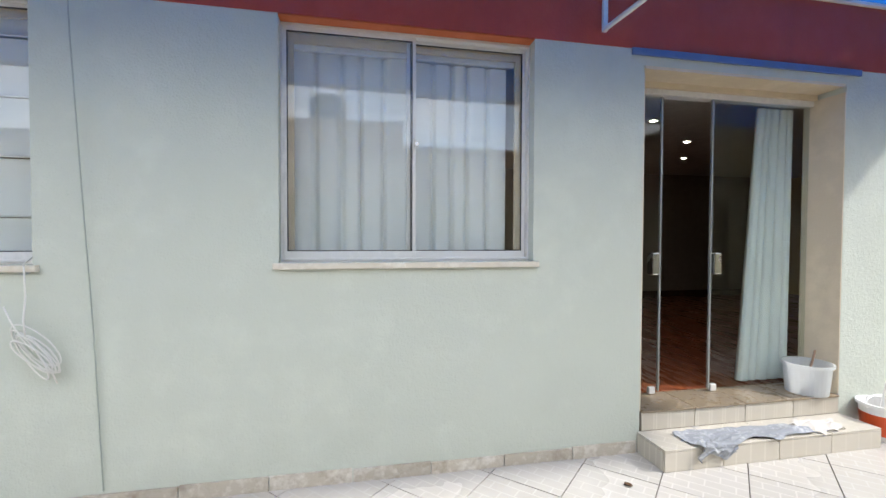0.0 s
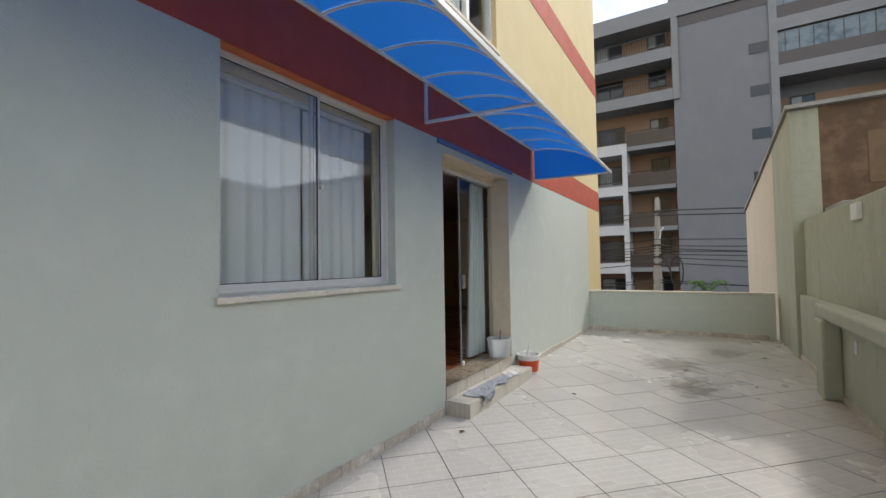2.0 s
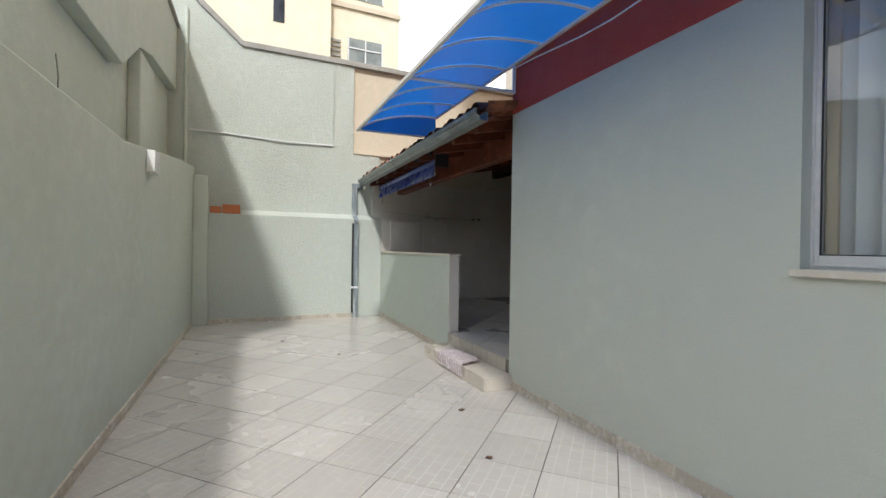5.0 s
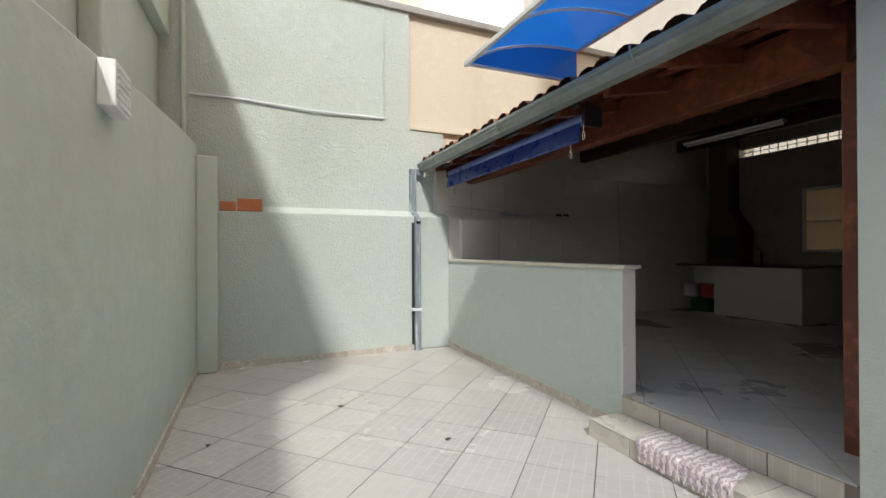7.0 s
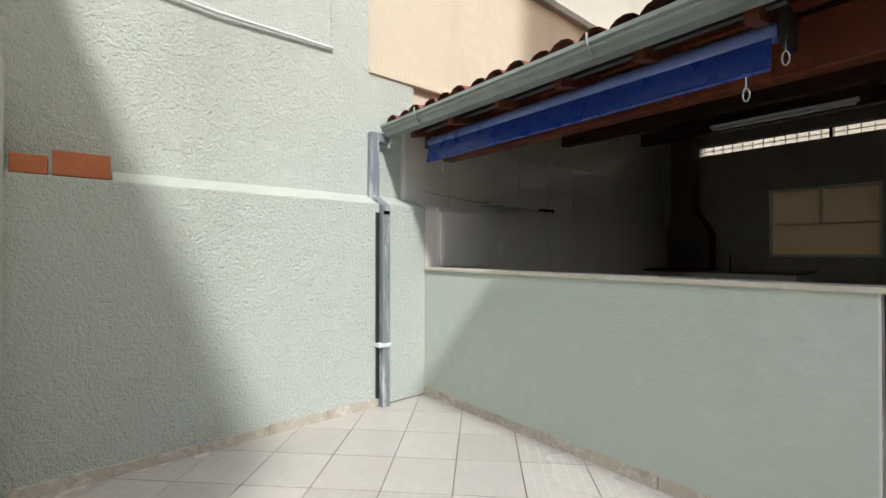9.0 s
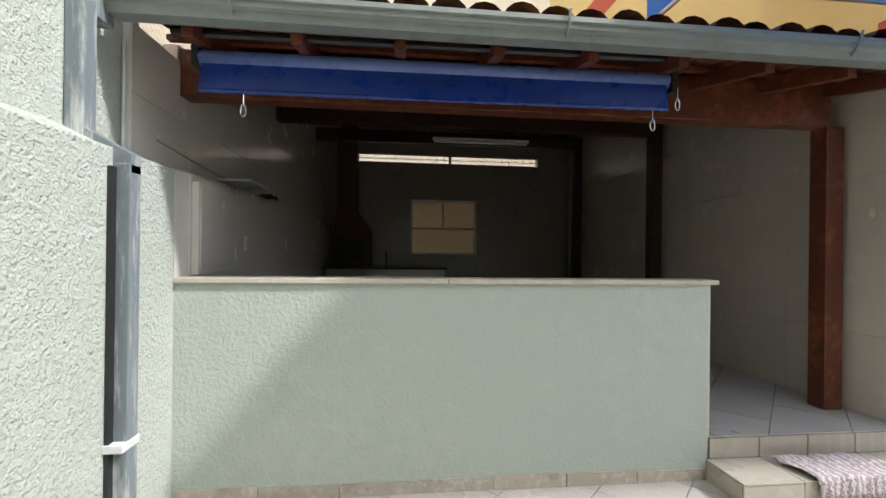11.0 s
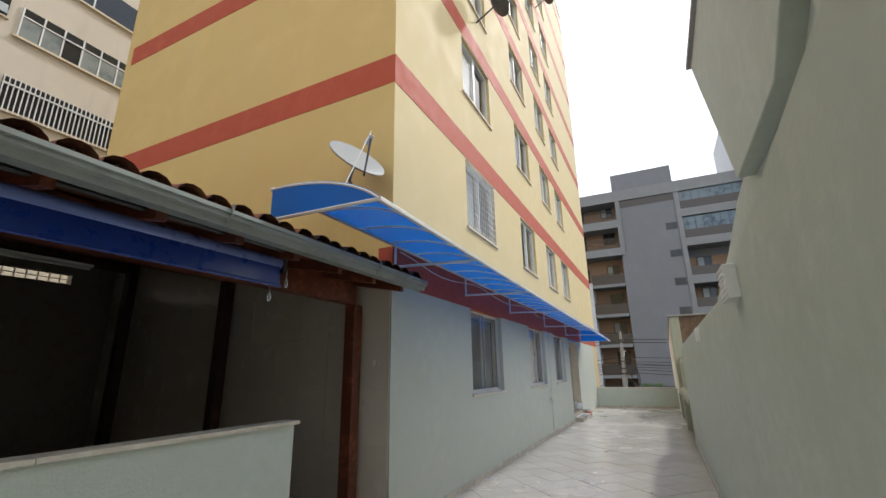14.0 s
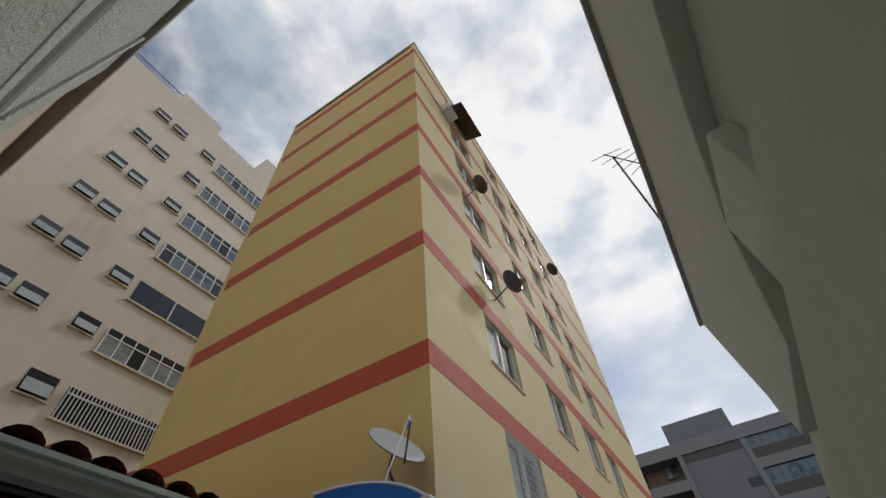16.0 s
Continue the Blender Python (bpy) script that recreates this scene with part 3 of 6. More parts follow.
# ---- end wall ----
slab("wall_west", GREEN_ROUGH, "lower end wall in coarse pale green render with a ledge", [(XW - 0.25, XW, YB, 0.0, 0, 1.87)], bevel=0.012)
put("trim_end_fillet", Build().prism([(XW - 0.004, 1.855), (XW - 0.20, 1.955), (XW - 0.20, 1.855)], "y", -2.49, -0.003), GREEN_ROUGH, "sloping mortar fillet along the ledge of the end wall", "trim", "", "structure")
gable = [(-4.3, 0.0), (-0.53, 0.0), (-0.53, 4.83), (-2.5, 4.83), (-3.15, 5.4), (-4.3, 6.6)]
put("wall_west_upper_green", Build().prism(gable, "x", XW - 0.5, XW - 0.20), GREEN_ROUGH, "tall end wall in coarse pale green render", "wall", "", "structure")
slab("wall_west_strip", GREEN_ROUGH, "coarse green render below the beige panel", [(XW - 0.5, XW - 0.20, -0.53, 0.0, 0, 3.18)])
slab("wall_west_beige", BEIGE, "tall end wall in coarse beige render", [(XW - 0.5, XW - 0.25, -0.53, 7.5, 3.18, 4.83), (XW - 0.5, XW - 0.25, 0.0, 7.5, 2.5, 3.18)])
slab("trim_end_coping", CONC, "weathered coping on the end wall", [(XW - 0.56, XW - 0.16, -2.5, 7.5, 4.83, 4.93)], "trim", 0.01)
put("trim_gable_coping", Build().prism([(-2.5, 4.83), (-2.5, 4.93), (-3.13, 5.5), (-4.3, 6.72), (-4.3, 6.6), (-3.15, 5.4)], "x", XW - 0.56, XW - 0.16), CONC, "weathered sloping coping on the end wall", "trim", "", "structure")
slab("trim_panel_edge", BEIGE, "raised beige edge under the panel", [(XW - 0.25, XW - 0.18, -0.53, 2.2, 3.14, 3.20)], "trim", 0.006)
slab("wall_corner_pilaster", GREEN_BOUND, "green pilaster in the terrace corner", [(XW, XW + 0.14, YB, YB + 0.22, 0, 2.48)], bevel=0.015)

# ---- covered patio ----
slab("wall_patio_west", WHITET, "side wall of the patio behind white tiles", [(XW - 0.3, XW, 0.0, YS, 0, 1.873)])
slab("wall_patio_west_upper", WHITET, "set-back upper side wall of the patio behind cream tiles", [(XW - 0.3, XW - 0.165, -0.14, YS, 1.875, 2.62)])
put("wall_patio_gable", Build().prism([(0.35, 2.622), (YS, 2.622), (YS, 3.80), (0.35, 2.72)], "x", XW - 0.30, XW - 0.167), WALLT, "cream wall under the slope of the patio roof", "wall", "", "structure")
put("wall_patio_upper_east", Build().prism([(0.02, 2.615), (YS, 2.615), (YS, 3.80), (0.02, 2.66)], "x", XC - 0.010, XC - 0.003), WALLT, "cream plaster over the tiles on the patio house wall", "wall", "", "structure")
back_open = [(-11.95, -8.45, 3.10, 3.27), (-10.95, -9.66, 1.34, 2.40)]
put("wall_patio_back", pierced(XW - 0.3, XC, 0, 4.05, YS, YS + 0.15, back_open), BACKSHADE, "tiled back wall of the patio, coloured dark for its shade", "wall", "", "structure")
slab("wall_low", LOWG, "chest-high green rendered wall of the patio", [(XW, -9.225, 0.0, 0.14, 0, 1.235)])
slab("wall_low_end", WHITET, "pale tiled end face of the low wall", [(-9.225, -9.215, 0.002, 0.138, ZF, 1.235)])
slab("trim_low_coping", STONE, "worn marble coping on the low wall", [(XW, -10.9, -0.02, 0.155, 1.235, 1.265), (-10.897, -9.17, -0.02, 0.155, 1.235, 1.264)], "trim", 0.004)


# ---- windows ----
def sliding_window(n, x0, x1, z0, z1, y, label):
    """Two-leaf aluminium sliding window with a marble sill."""
    w = holder("window_%d" % n, ((x0 + x1) / 2, y, z0), label, "window", "", "structure")
    f, mid = 0.012, (x0 + x1) / 2
    b = Build()
    b.box(x0, x0 + f, y + 0.078, y + 0.165, z0, z1).box(x1 - f, x1, y + 0.078, y + 0.165, z0, z1)
    b.box(x0 + f, x1 - f, y + 0.078, y + 0.165, z0, z0 + f).box(x0 + f, x1 - f, y + 0.078, y + 0.165, z1 - f * 1.6, z1)
    b.box(x0 + f, x1 - f, y + 0.066, y + 0.072, z0 + f, z0 + f + 0.012)
    part("window_frame", b, ALU, w, "dull aluminium frame", 0.002)
    for k, (a, c, yy) in enumerate(((x0 + f, mid + 0.025, y + 0.085), (mid - 0.025, x1 - f, y + 0.120))):
        g = 0.020
        s = Build()
        s.box(a, a + g, yy, yy + 0.028, z0 + f, z1 - f * 1.6).box(c - g, c, yy, yy + 0.028, z0 + f, z1 - f * 1.6)
        s.box(a + g, c - g, yy, yy + 0.028, z0 + f, z0 + f + 0.05).box(a + g, c - g, yy, yy + 0.028, z1 - f * 1.6 - g, z1 - f * 1.6)
        leaf = part("sash", s, ALU, w, "", 0.002)
        pa, pc, za, zb, q = a + g, c - g, z0 + f + 0.05, z1 - f * 1.6 - g, 0.006
        pane_part("pane", Build().box(pa, pc, yy + 0.012, yy + 0.016, za, zb), GLASS, leaf)
        part("gasket", Build().box(pa, pa + q, yy + 0.004, yy + 0.011, za, zb).box(pc - q, pc, yy + 0.004, yy + 0.011, za, zb).box(pa + q, pc - q, yy + 0.004, yy + 0.011, za, za + q).box(pa + q, pc - q, yy + 0.004, yy + 0.011, zb - q, zb), BLACK, leaf, "thin black rubber seal")
        if k == 0:
            part("latch", Build().box(c - g + 0.008, c - 0.01, yy - 0.014, yy, (z0 + z1) / 2, (z0 + z1) / 2 + 0.07).box(c - g + 0.014, c + 0.012, yy - 0.024, yy - 0.014, (z0 + z1) / 2 + 0.015, (z0 + z1) / 2 + 0.035), CHROME, leaf, "small steel latch")
    part("window_sill", Build().box(x0 - 0.03, x1 + 0.03, y - 0.03, y + 0.16, z0 - 0.035, z0 - 0.001), STONE, w, "cream marble sill", 0.004)
    slab("trim_window_liner_%d" % n, CREAM, "cream painted inner edge of the window opening", [(x0 + 0.013, x0 + 0.06, y + 0.172, y + 0.196, z0, z1 - 0.07), (x1 - 0.06, x1 - 0.013, y + 0.172, y + 0.196, z0, z1 - 0.07), (x0 + 0.013, x1 - 0.013, y + 0.172, y + 0.196, z1 - 0.07, z1 - 0.003)], "trim")
    slab("trim_soffit_%d" % n, SOFFIT, "bright orange painted head of the window opening", [(x0 + 0.001, x1 - 0.001, y + 0.002, y + 0.198, z1 + 0.001, z1 + 0.0055)], "trim")
    return w


def drape(name, x0, x1, z0, z1, y, folds, depth, mat, label, flare=0.0):
    """A hanging curtain: flat bulging panels between narrow deep folds of uneven spacing."""
    def fn(u, v):
        w = u + 0.022 * math.sin(9.0 * u + x0) + 0.012 * math.sin(23.0 * u)
        d = (w * folds) % 1.0
        near = min(d, 1.0 - d)
        fold = math.exp(-(near / 0.10) ** 2)
        x = x0 + (x1 - x0) * u
        return (x + flare * (1 - v) * (u - 1.0), y + depth * (fold * (0.8 + 0.4 * (1 - v)) - 0.25 * math.sin(math.pi * d)), z0 + (z1 - z0) * v)
    return put(name, Build().grid(fn, folds * 16, 6, (0, 0.004, 0)), mat, label, "curtain", smooth=True)


window_labels = ["aluminium sliding window with vertical blinds, a marble sill", "aluminium sliding window with roman blinds, a marble sill", "aluminium sliding window with white pleated curtains behind"]
for n, (a, b) in enumerate(WINS):
    sliding_window(n + 1, a, b, *WZ, 0.0, window_labels[n])

drape("curtain", 0.985, 1.705, 1.28, 2.54, 0.245, 5, 0.032, CLOTH, "white pleated curtain hanging behind the window")
drape("curtain", 1.725, 2.36, 1.28, 2.53, 0.245, 5, 0.032, CLOTH, "white pleated curtain hanging behind the window")
tagged(put("curtain_rail", Build().box(0.97, 2.45, 0.205, 0.235, 2.535, 2.58), WHITEP, bevel=0.003), "cream curtain rail over the window", "curtain rail")

# roman blinds: flat panels with battens
rb = holder("roman_blind", (-1.0, 0.27, 1.1), "white roman blind with flat panels lowered behind the window", "blind")
for k, (za, zb) in enumerate(((1.28, 1.51), (1.52, 1.83), (1.84, 2.15), (2.16, 2.47), (2.48, 2.60))):
    for xa, xb in ((-1.77, -1.01), (-1.0, -0.23)):
        part("panel", Build().grid(lambda u, v: (xa + (xb - xa) * u, 0.212 + 0.012 * math.sin(math.pi * v) + 0.01 * k % 0.02, za + (zb - za) * v), 4, 6, (0, 0.004, 0)), BLIND, rb, smooth=True)
        part("batten", Build().tube([(xa, 0.205, za), (xb, 0.205, za)], 0.006, 6), ALU, rb, "thin grey batten")

# vertical blinds: one slat each, a little turned
vb = holder("vertical_blind", (-4.55, 0.26, 1.1), "grey-white vertical slat blind closed behind the window", "blind")
for k in range(17):
    x = -5.335 + 0.0905 * k
    part("slat", Build().grid(lambda u, v: (x + 0.098 * u, 0.20 + 0.085 * u + 0.012 * math.sin(math.pi * u), 1.27 + 1.25 * v), 4, 1, (0, 0.002, 0)), BLIND, vb, smooth=True)
part("head_rail", Build().box(-5.34, -3.81, 0.20, 0.24, 2.545, 2.585), WHITEP, vb, "cream head rail")

# ---- glass door ----
door = holder("door_1", (4.15, 0.2, ZF), "frameless glass sliding door standing half open", "door", "", "structure")
for k, (a, b, yy) in enumerate(((3.23, 3.56, 0.262), (3.965, 4.84, 0.235), (3.48, 3.50, 0.25))):
    if k < 2:
        leaf = pane_part("door_leaf", Build().box(a, b, yy, yy + 0.009, ZF + 0.02, 2.44), GLASSD, door, "clear grey-green glass leaf")
        xl = a if k else b
        part("edge_strip", Build().box(xl - 0.007, xl + 0.007, yy - 0.004, yy + 0.013, ZF + 0.02, 2.44), STEELD, leaf, "dull steel edge strip")
        xh = a + 0.045 if k else b - 0.05
        part("door_handle", Build().box(xh - 0.028, xh + 0.028, yy - 0.03, yy + 0.04, 1.15, 1.31), CHROME, leaf, "square steel pull and lock", 0.008)
        part("roller_shoe", Build().box(xh - 0.03, xh + 0.02, yy - 0.01, yy + 0.02, ZF + 0.004, ZF + 0.055), ALU, leaf, "small steel floor guide", 0.004)
part("track", Build().box(3.22, 4.87, 0.22, 0.30, 2.44, 2.48), ALU, door, "aluminium head track", 0.003)
slab("trim_door_jamb", CREAM, "cream painted reveals of the door opening", [(4.862, 4.87, 0.002, 0.30, ZF, 2.48), (3.22, 3.228, 0.002, 0.30, ZF, 2.48), (3.228, 4.862, 0.002, 0.199, 2.52, 2.54), (3.22, 4.87, 0.2, 0.31, 2.48, 2.68)], "trim")
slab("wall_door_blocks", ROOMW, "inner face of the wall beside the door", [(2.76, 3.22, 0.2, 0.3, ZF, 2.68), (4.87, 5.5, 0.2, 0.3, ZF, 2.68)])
slab("trim_canopy_channel", surface("blue_grey_channel", (0.10, 0.16, 0.34), rough=0.5), "dull blue metal strip over the door", [(3.12, 4.98, -0.022, -0.0045, 2.595, 2.64)], "trim", 0.003)
drape("door_curtain", 4.48, 4.82, ZF + 0.02, 2.44, 0.34, 5, 0.035, CLOTH, "white curtain gathered beside the glass door", 0.14)
for x, y in ((3.7, 1.6), (4.5, 1.6), (3.9, 3.0), (4.9, 3.0), (5.6, 2.4), (5.3, 4.2), (6.4, 3.4)):
    dl = holder("ceiling_downlight", (x, y, 2.68), "small round white recessed downlight, switched on", "lamp", "ceiling downlights")
    part("ring", Build().lathe([(0.055, 0), (0.055, -0.008), (0.038, -0.010)], (x, y, 2.68), 16), WHITEP, dl)
    part("bulb", Build().lathe([(0.036, -0.004), (0.03, -0.012), (0.008, -0.014)], (x, y, 2.68), 12), SCREENL, dl, "glowing warm bulb")


# ---- steps ----
def stair(name, x0, x1, y0, top, mat, label, n):
    """A step faced with tiles: tread and riser pieces."""
    s = holder(name, ((x0 + x1) / 2, y0, 0), label, "step")
    part("core", Build().box(x0 + 0.012, x1 - 0.012, y0 + 0.012, -0.003, 0, top - 0.012), GROUT, s)
    w = (x1 - x0) / n
    for k in range(n):
        a, b = x0 + w * k + 0.003, x0 + w * (k + 1) - 0.003
        part("tread_tile", Build().box(a, b, y0, -0.003, top - 0.012, top), mat, s, "", 0.002)
        part("riser_tile", Build().box(a, b, y0, y0 + 0.012, 0.002, top - 0.015), STEPT, s)
    part("side_tile", Build().box(x0, x0 + 0.012, y0 + 0.015, -0.003, 0.002, top - 0.015), STEPT, s)
    part("side_tile", Build().box(x1 - 0.012, x1, y0 + 0.015, -0.003, 0.002, top - 0.015), STEPT, s)
    return s


stair("door_step", 3.20, 4.87, -0.27, 0.135, STEPT, "beige tiled step in front of the glass door", 4)
stair("patio_step", -9.24, -7.72, -0.31, 0.13, STEPT, "beige tiled step up to the covered patio", 4)
thr = holder("threshold", (4.15, 0.1, ZF), "brown glazed tile threshold of the glass door", "threshold", "", "structure")
part("core", Build().box(3.23, 4.86, 0.002, 0.30, 0.0, ZF - 0.012), GROUT, thr)
for k in range(4):
    a, b = 3.232 + 0.407 * k, 3.232 + 0.407 * (k + 1) - 0.006
    part("tread_tile", Build().box(a, b, -0.018, 0.30, ZF - 0.012, ZF), STEPB, thr, "", 0.002)
    part("riser_tile", Build().box(a, b, -0.010, 0.002, 0.14, ZF - 0.014), STEPT, thr)
edge = holder("patio_edge", (-8.5, 0, 0), "beige riser tiles at the patio floor edge", "step", "", "structure")
for k in range(4):
    a = -9.215 + 0.345 * k
    part("riser_tile", Build().box(a, a + 0.334, -0.010, 0.0, 0.135, ZF - 0.012), STEPT, edge)

# ---- canopy ----
can = holder("canopy", (-2, -0.02, 2.7), "long blue polycarbonate canopy on white metal arches", "canopy")


CX0, CX1 = -9.68, 5.83
N_BAY = 26


def edge_z(x):
    """Height of the outer edge: it rises a little towards the patio."""
    return 2.655 + 0.17 * (CX1 - x) / (CX1 - CX0)


def arc(v, x):
    """The canopy's curve, from the wall out to its edge."""
    a, z = v * 1.12, edge_z(x)
    return -0.03 - 1.06 * math.sin(a) / math.sin(1.12), z + (3.11 - z) * (math.cos(a) - math.cos(1.12)) / (1 - math.cos(1.12))


for k in range(N_BAY):
    a = CX0 + (CX1 - CX0) * k / N_BAY
    b = CX0 + (CX1 - CX0) * (k + 1) / N_BAY
    part("sheet", Build().grid(lambda u, v: (a + 0.004 + (b - a - 0.008) * u, arc(v, a)[0], arc(v, a + (b - a) * u)[1] + 0.012), 1, 12, (0, 0, 0.005)), POLY, can, smooth=True)
for k in range(N_BAY + 1):
    x = CX0 + (CX1 - CX0) * k / N_BAY
    part("arch", Build().tube([(x, arc(v / 10, x)[0], arc(v / 10, x)[1]) for v in range(11)], 0.011, 6), WHITEP, can)
for x in (CX0, CX1):
    pts = [arc(v / 12, x) for v in range(13)]
    ez = edge_z(x)
    poly = pts + [(pts[-1][0], pts[-1][1] - 0.005), (-0.03, ez + 0.02)]
    part("end_panel", Build().prism(poly, "x", x - 0.004, x + 0.004), POLY, can)
    part("end_bar", Build().tube([(x, -0.03, ez + 0.015), (x, -1.09, ez - 0.005)], 0.014, 6), WHITEP, can)
tilt = [(CX0 - 0.01, edge_z(CX0) - 0.025), (CX1 + 0.01, edge_z(CX1) - 0.025), (CX1 + 0.01, edge_z(CX1) + 0.01), (CX0 - 0.01, edge_z(CX0) + 0.01)]
part("outer_bar", Build().prism(tilt, "y", -1.115, -1.085), ALU, can, "aluminium edge bar", 0.003)
part("wall_bar", Build().box(CX0 - 0.01, CX1 + 0.01, -0.034, -0.006, 3.10, 3.13), WHITEP, can, "", 0.003)
for x in (-7.75, -5.58, -3.2, -0.1, 2.92):
    ez = edge_z(x)
    br = part("bracket", Build().box(x - 0.015, x + 0.015, -0.03, -0.006, ez + 0.03, 3.10), WHITEP, can, "", 0.002)
    part("arm", Build().tube([(x, -0.02, ez + 0.045), (x, -1.09, ez)], 0.016, 6), WHITEP, br)

# ---- patio roof and timber ----
def roof_z(y):
    return 2.60 + 0.20 * (y + 0.3)


tim = lambda n, b, l: put(n, b, WOOD, l, "beam", bevel=0.006)
tim("front_beam", Build().box(XW - 0.155, -7.98, 0.36, 0.50, 2.40, 2.70), "red-stained timber beam across the patio front")
fp = holder("timber_post", (-7.95, 0.43, ZF), "red-brown stained square timber post on the patio floor", "post", "patio posts")
part("shaft", Build().box(-8.01, -7.86, 0.36, 0.50, ZF, 2.40), WOOD, fp, "", 0.008)
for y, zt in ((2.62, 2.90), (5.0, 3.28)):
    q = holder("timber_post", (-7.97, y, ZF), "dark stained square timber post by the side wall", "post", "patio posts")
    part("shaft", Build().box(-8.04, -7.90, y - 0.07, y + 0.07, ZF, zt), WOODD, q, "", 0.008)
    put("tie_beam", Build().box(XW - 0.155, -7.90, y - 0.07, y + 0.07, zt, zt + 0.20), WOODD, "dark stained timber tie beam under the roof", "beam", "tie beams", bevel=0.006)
for k in range(9):
    x = XW + 0.15 + 0.53 * k
    put("rafter", Build().prism([(-0.28, roof_z(-0.28) - 0.12), (YS, roof_z(YS) - 0.12), (YS, roof_z(YS) - 0.02), (-0.28, roof_z(-0.28) - 0.02)], "x", x, x + 0.06), WOOD, "red-stained timber rafter under the clay tiles", "rafter", "rafters")
for k in range(15):
    y = -0.24 + 0.42 * k
    put("batten", Build().box(XW - 0.15, XC - 0.01, y, y + 0.05, roof_z(y) - 0.02, roof_z(y) + 0.01), WOOD, "thin timber batten carrying the clay tiles", "batten", "roof battens")


def clay_tile(x, y, up_side):
    """A half-round clay tile lying down the slope."""
    b = Build()

    def fn(u, v):
        r = 0.098 - 0.015 * v
        t = math.pi * u
        yy = y + 0.46 * v
        h = r * math.sin(t)
        return (x + r * math.cos(t), yy, roof_z(yy) + 0.02 + (0.02 + 0.82 * h if up_side else 0.06 - 0.7 * h) + 0.012 * (1 - v))
    return b.grid(fn, 6, 2, (0, 0, 0.012))


roof = holder("tile_roof", (-10, 0, 2.6), "sloping roof of weathered orange clay barrel tiles", "roof", "", "structure")
NX = 25
for k in range(NX):
    x = XW - 0.06 + (XC - XW - 0.02) * k / (NX - 1)
    part("roof_tile", clay_tile(x, -0.36 + 0.02 * math.sin(k * 2.3), True), CLAY, roof, smooth=True)
rest = Build()
for row in range(15):
    y = -0.34 + 0.42 * row
    for k in range(NX):
        x = XW - 0.06 + (XC - XW - 0.02) * k / (NX - 1)
        for up_side in ((True, False) if row else (False,)):
            q = clay_tile(x + (0 if up_side else 0.096), y, up_side)
            i = len(rest.v)
            rest.v += q.v
            rest.f += [tuple(j + i for j in f) for f in q.f]
o = part("roof_tiles_rest", rest, CLAY, roof, "rows of clay tiles up the slope", smooth=True)
o["kind"] = "stuff"
put("roof_cover", Build().prism([(0.5, roof_z(0.5) + 0.012), (YS + 0.2, roof_z(YS + 0.2) + 0.012), (YS + 0.2, roof_z(YS + 0.2) + 0.02), (0.5, roof_z(0.5) + 0.02)], "x", XW - 0.16, XC), CLAY, "boarding under the clay tile roof", "roof", "", "structure")

gut = holder("gutter", (-10, -0.36, 2.55), "grey-green metal roof gutter with brackets", "gutter")
prof = [(a, b - 0.03) for a, b in [(-0.45, 2.66), (-0.45, 2.635), (-0.435, 2.63), (-0.435, 2.605), (-0.41, 2.595), (-0.40, 2.555), (-0.31, 2.555), (-0.31, 2.65), (-0.318, 2.65), (-0.318, 2.563), (-0.393, 2.563), (-0.402, 2.602), (-0.427, 2.612), (-0.427, 2.66)]]
part("trough", Build().prism(prof, "x", XW - 0.12, XC + 0.06), GUTTER, gut)
for x in (-12.0, -10.35, -8.7):
    part("gutter_bracket", Build().tube([(x, -0.46, 2.66), (x, -0.455, 2.60), (x, -0.41, 2.548), (x, -0.33, 2.545), (x, -0.27, 2.60)], 0.008, 6), GUTTER, gut)
put("fascia_rail", Build().tube([(XW + 0.05, -0.16, 2.56), (-9.5, -0.16, 2.58)], 0.022, 8), BLACK, "dark metal awning bar under the eave", "awning bar")

dp = holder("downpipe", (XW + 0.03, -0.5, 0), "blue-grey square downpipe with flaking paint", "downpipe")
part("upper_pipe", Build().box(XW - 0.198, XW - 0.12, -0.545, -0.455, 1.87, 2.56), PIPE, dp, "", 0.006)
part("elbow", Build().box(XW - 0.198, XW - 0.12, -0.455, -0.34, 2.47, 2.56), PIPE, dp, "", 0.006)
part("lower_pipe", Build().box(XW + 0.002, XW + 0.075, -0.54, -0.46, 0.0, 1.80), PIPE, dp, "", 0.006)
part("offset", Build().prism([(XW - 0.198, 1.87), (XW - 0.12, 1.95), (XW + 0.075, 1.84), (XW + 0.075, 1.76), (XW + 0.002, 1.78)], "y", -0.537, -0.463), PIPE, dp)
# black strip stands in for the shade in the gap beside the pipe
part("seal_strip", Build().box(XW + 0.002, XW + 0.02, -0.575, -0.542, 0.08, 1.78), BLACK, dp, "black strip painted as the dark gap beside the pipe")
part("pipe_clip", Build().box(XW + 0.0, XW + 0.082, -0.585, -0.455, 0.55, 0.585), WHITEP, dp, "white painted clip", 0.003)

aw = holder("roll_awning", (-10.9, 0.0, 2.3), "rolled blue vinyl awning with a hanging valance", "awning")
part("roll", Build().tube([(-12.30, -0.04, 2.475), (-9.56, -0.04, 2.495)], 0.05, 16), BLUEHI, aw, "rolled blue cloth, paled by a painted highlight", smooth=True)
part("valance", Build().grid(lambda u, v: (-12.28 + 2.70 * u, -0.075 + 0.02 * math.sin(9 * u) * (1 - v) - 0.03 * (1 - v), 2.285 + 0.02 * u + 0.16 * v), 40, 4, (0, 0.004, 0)), BLUEC, aw, smooth=True)
part("hem_bar", Build().tube([(-12.28, -0.095, 2.285), (-9.58, -0.095, 2.305)], 0.012, 8), BLUEC, aw)
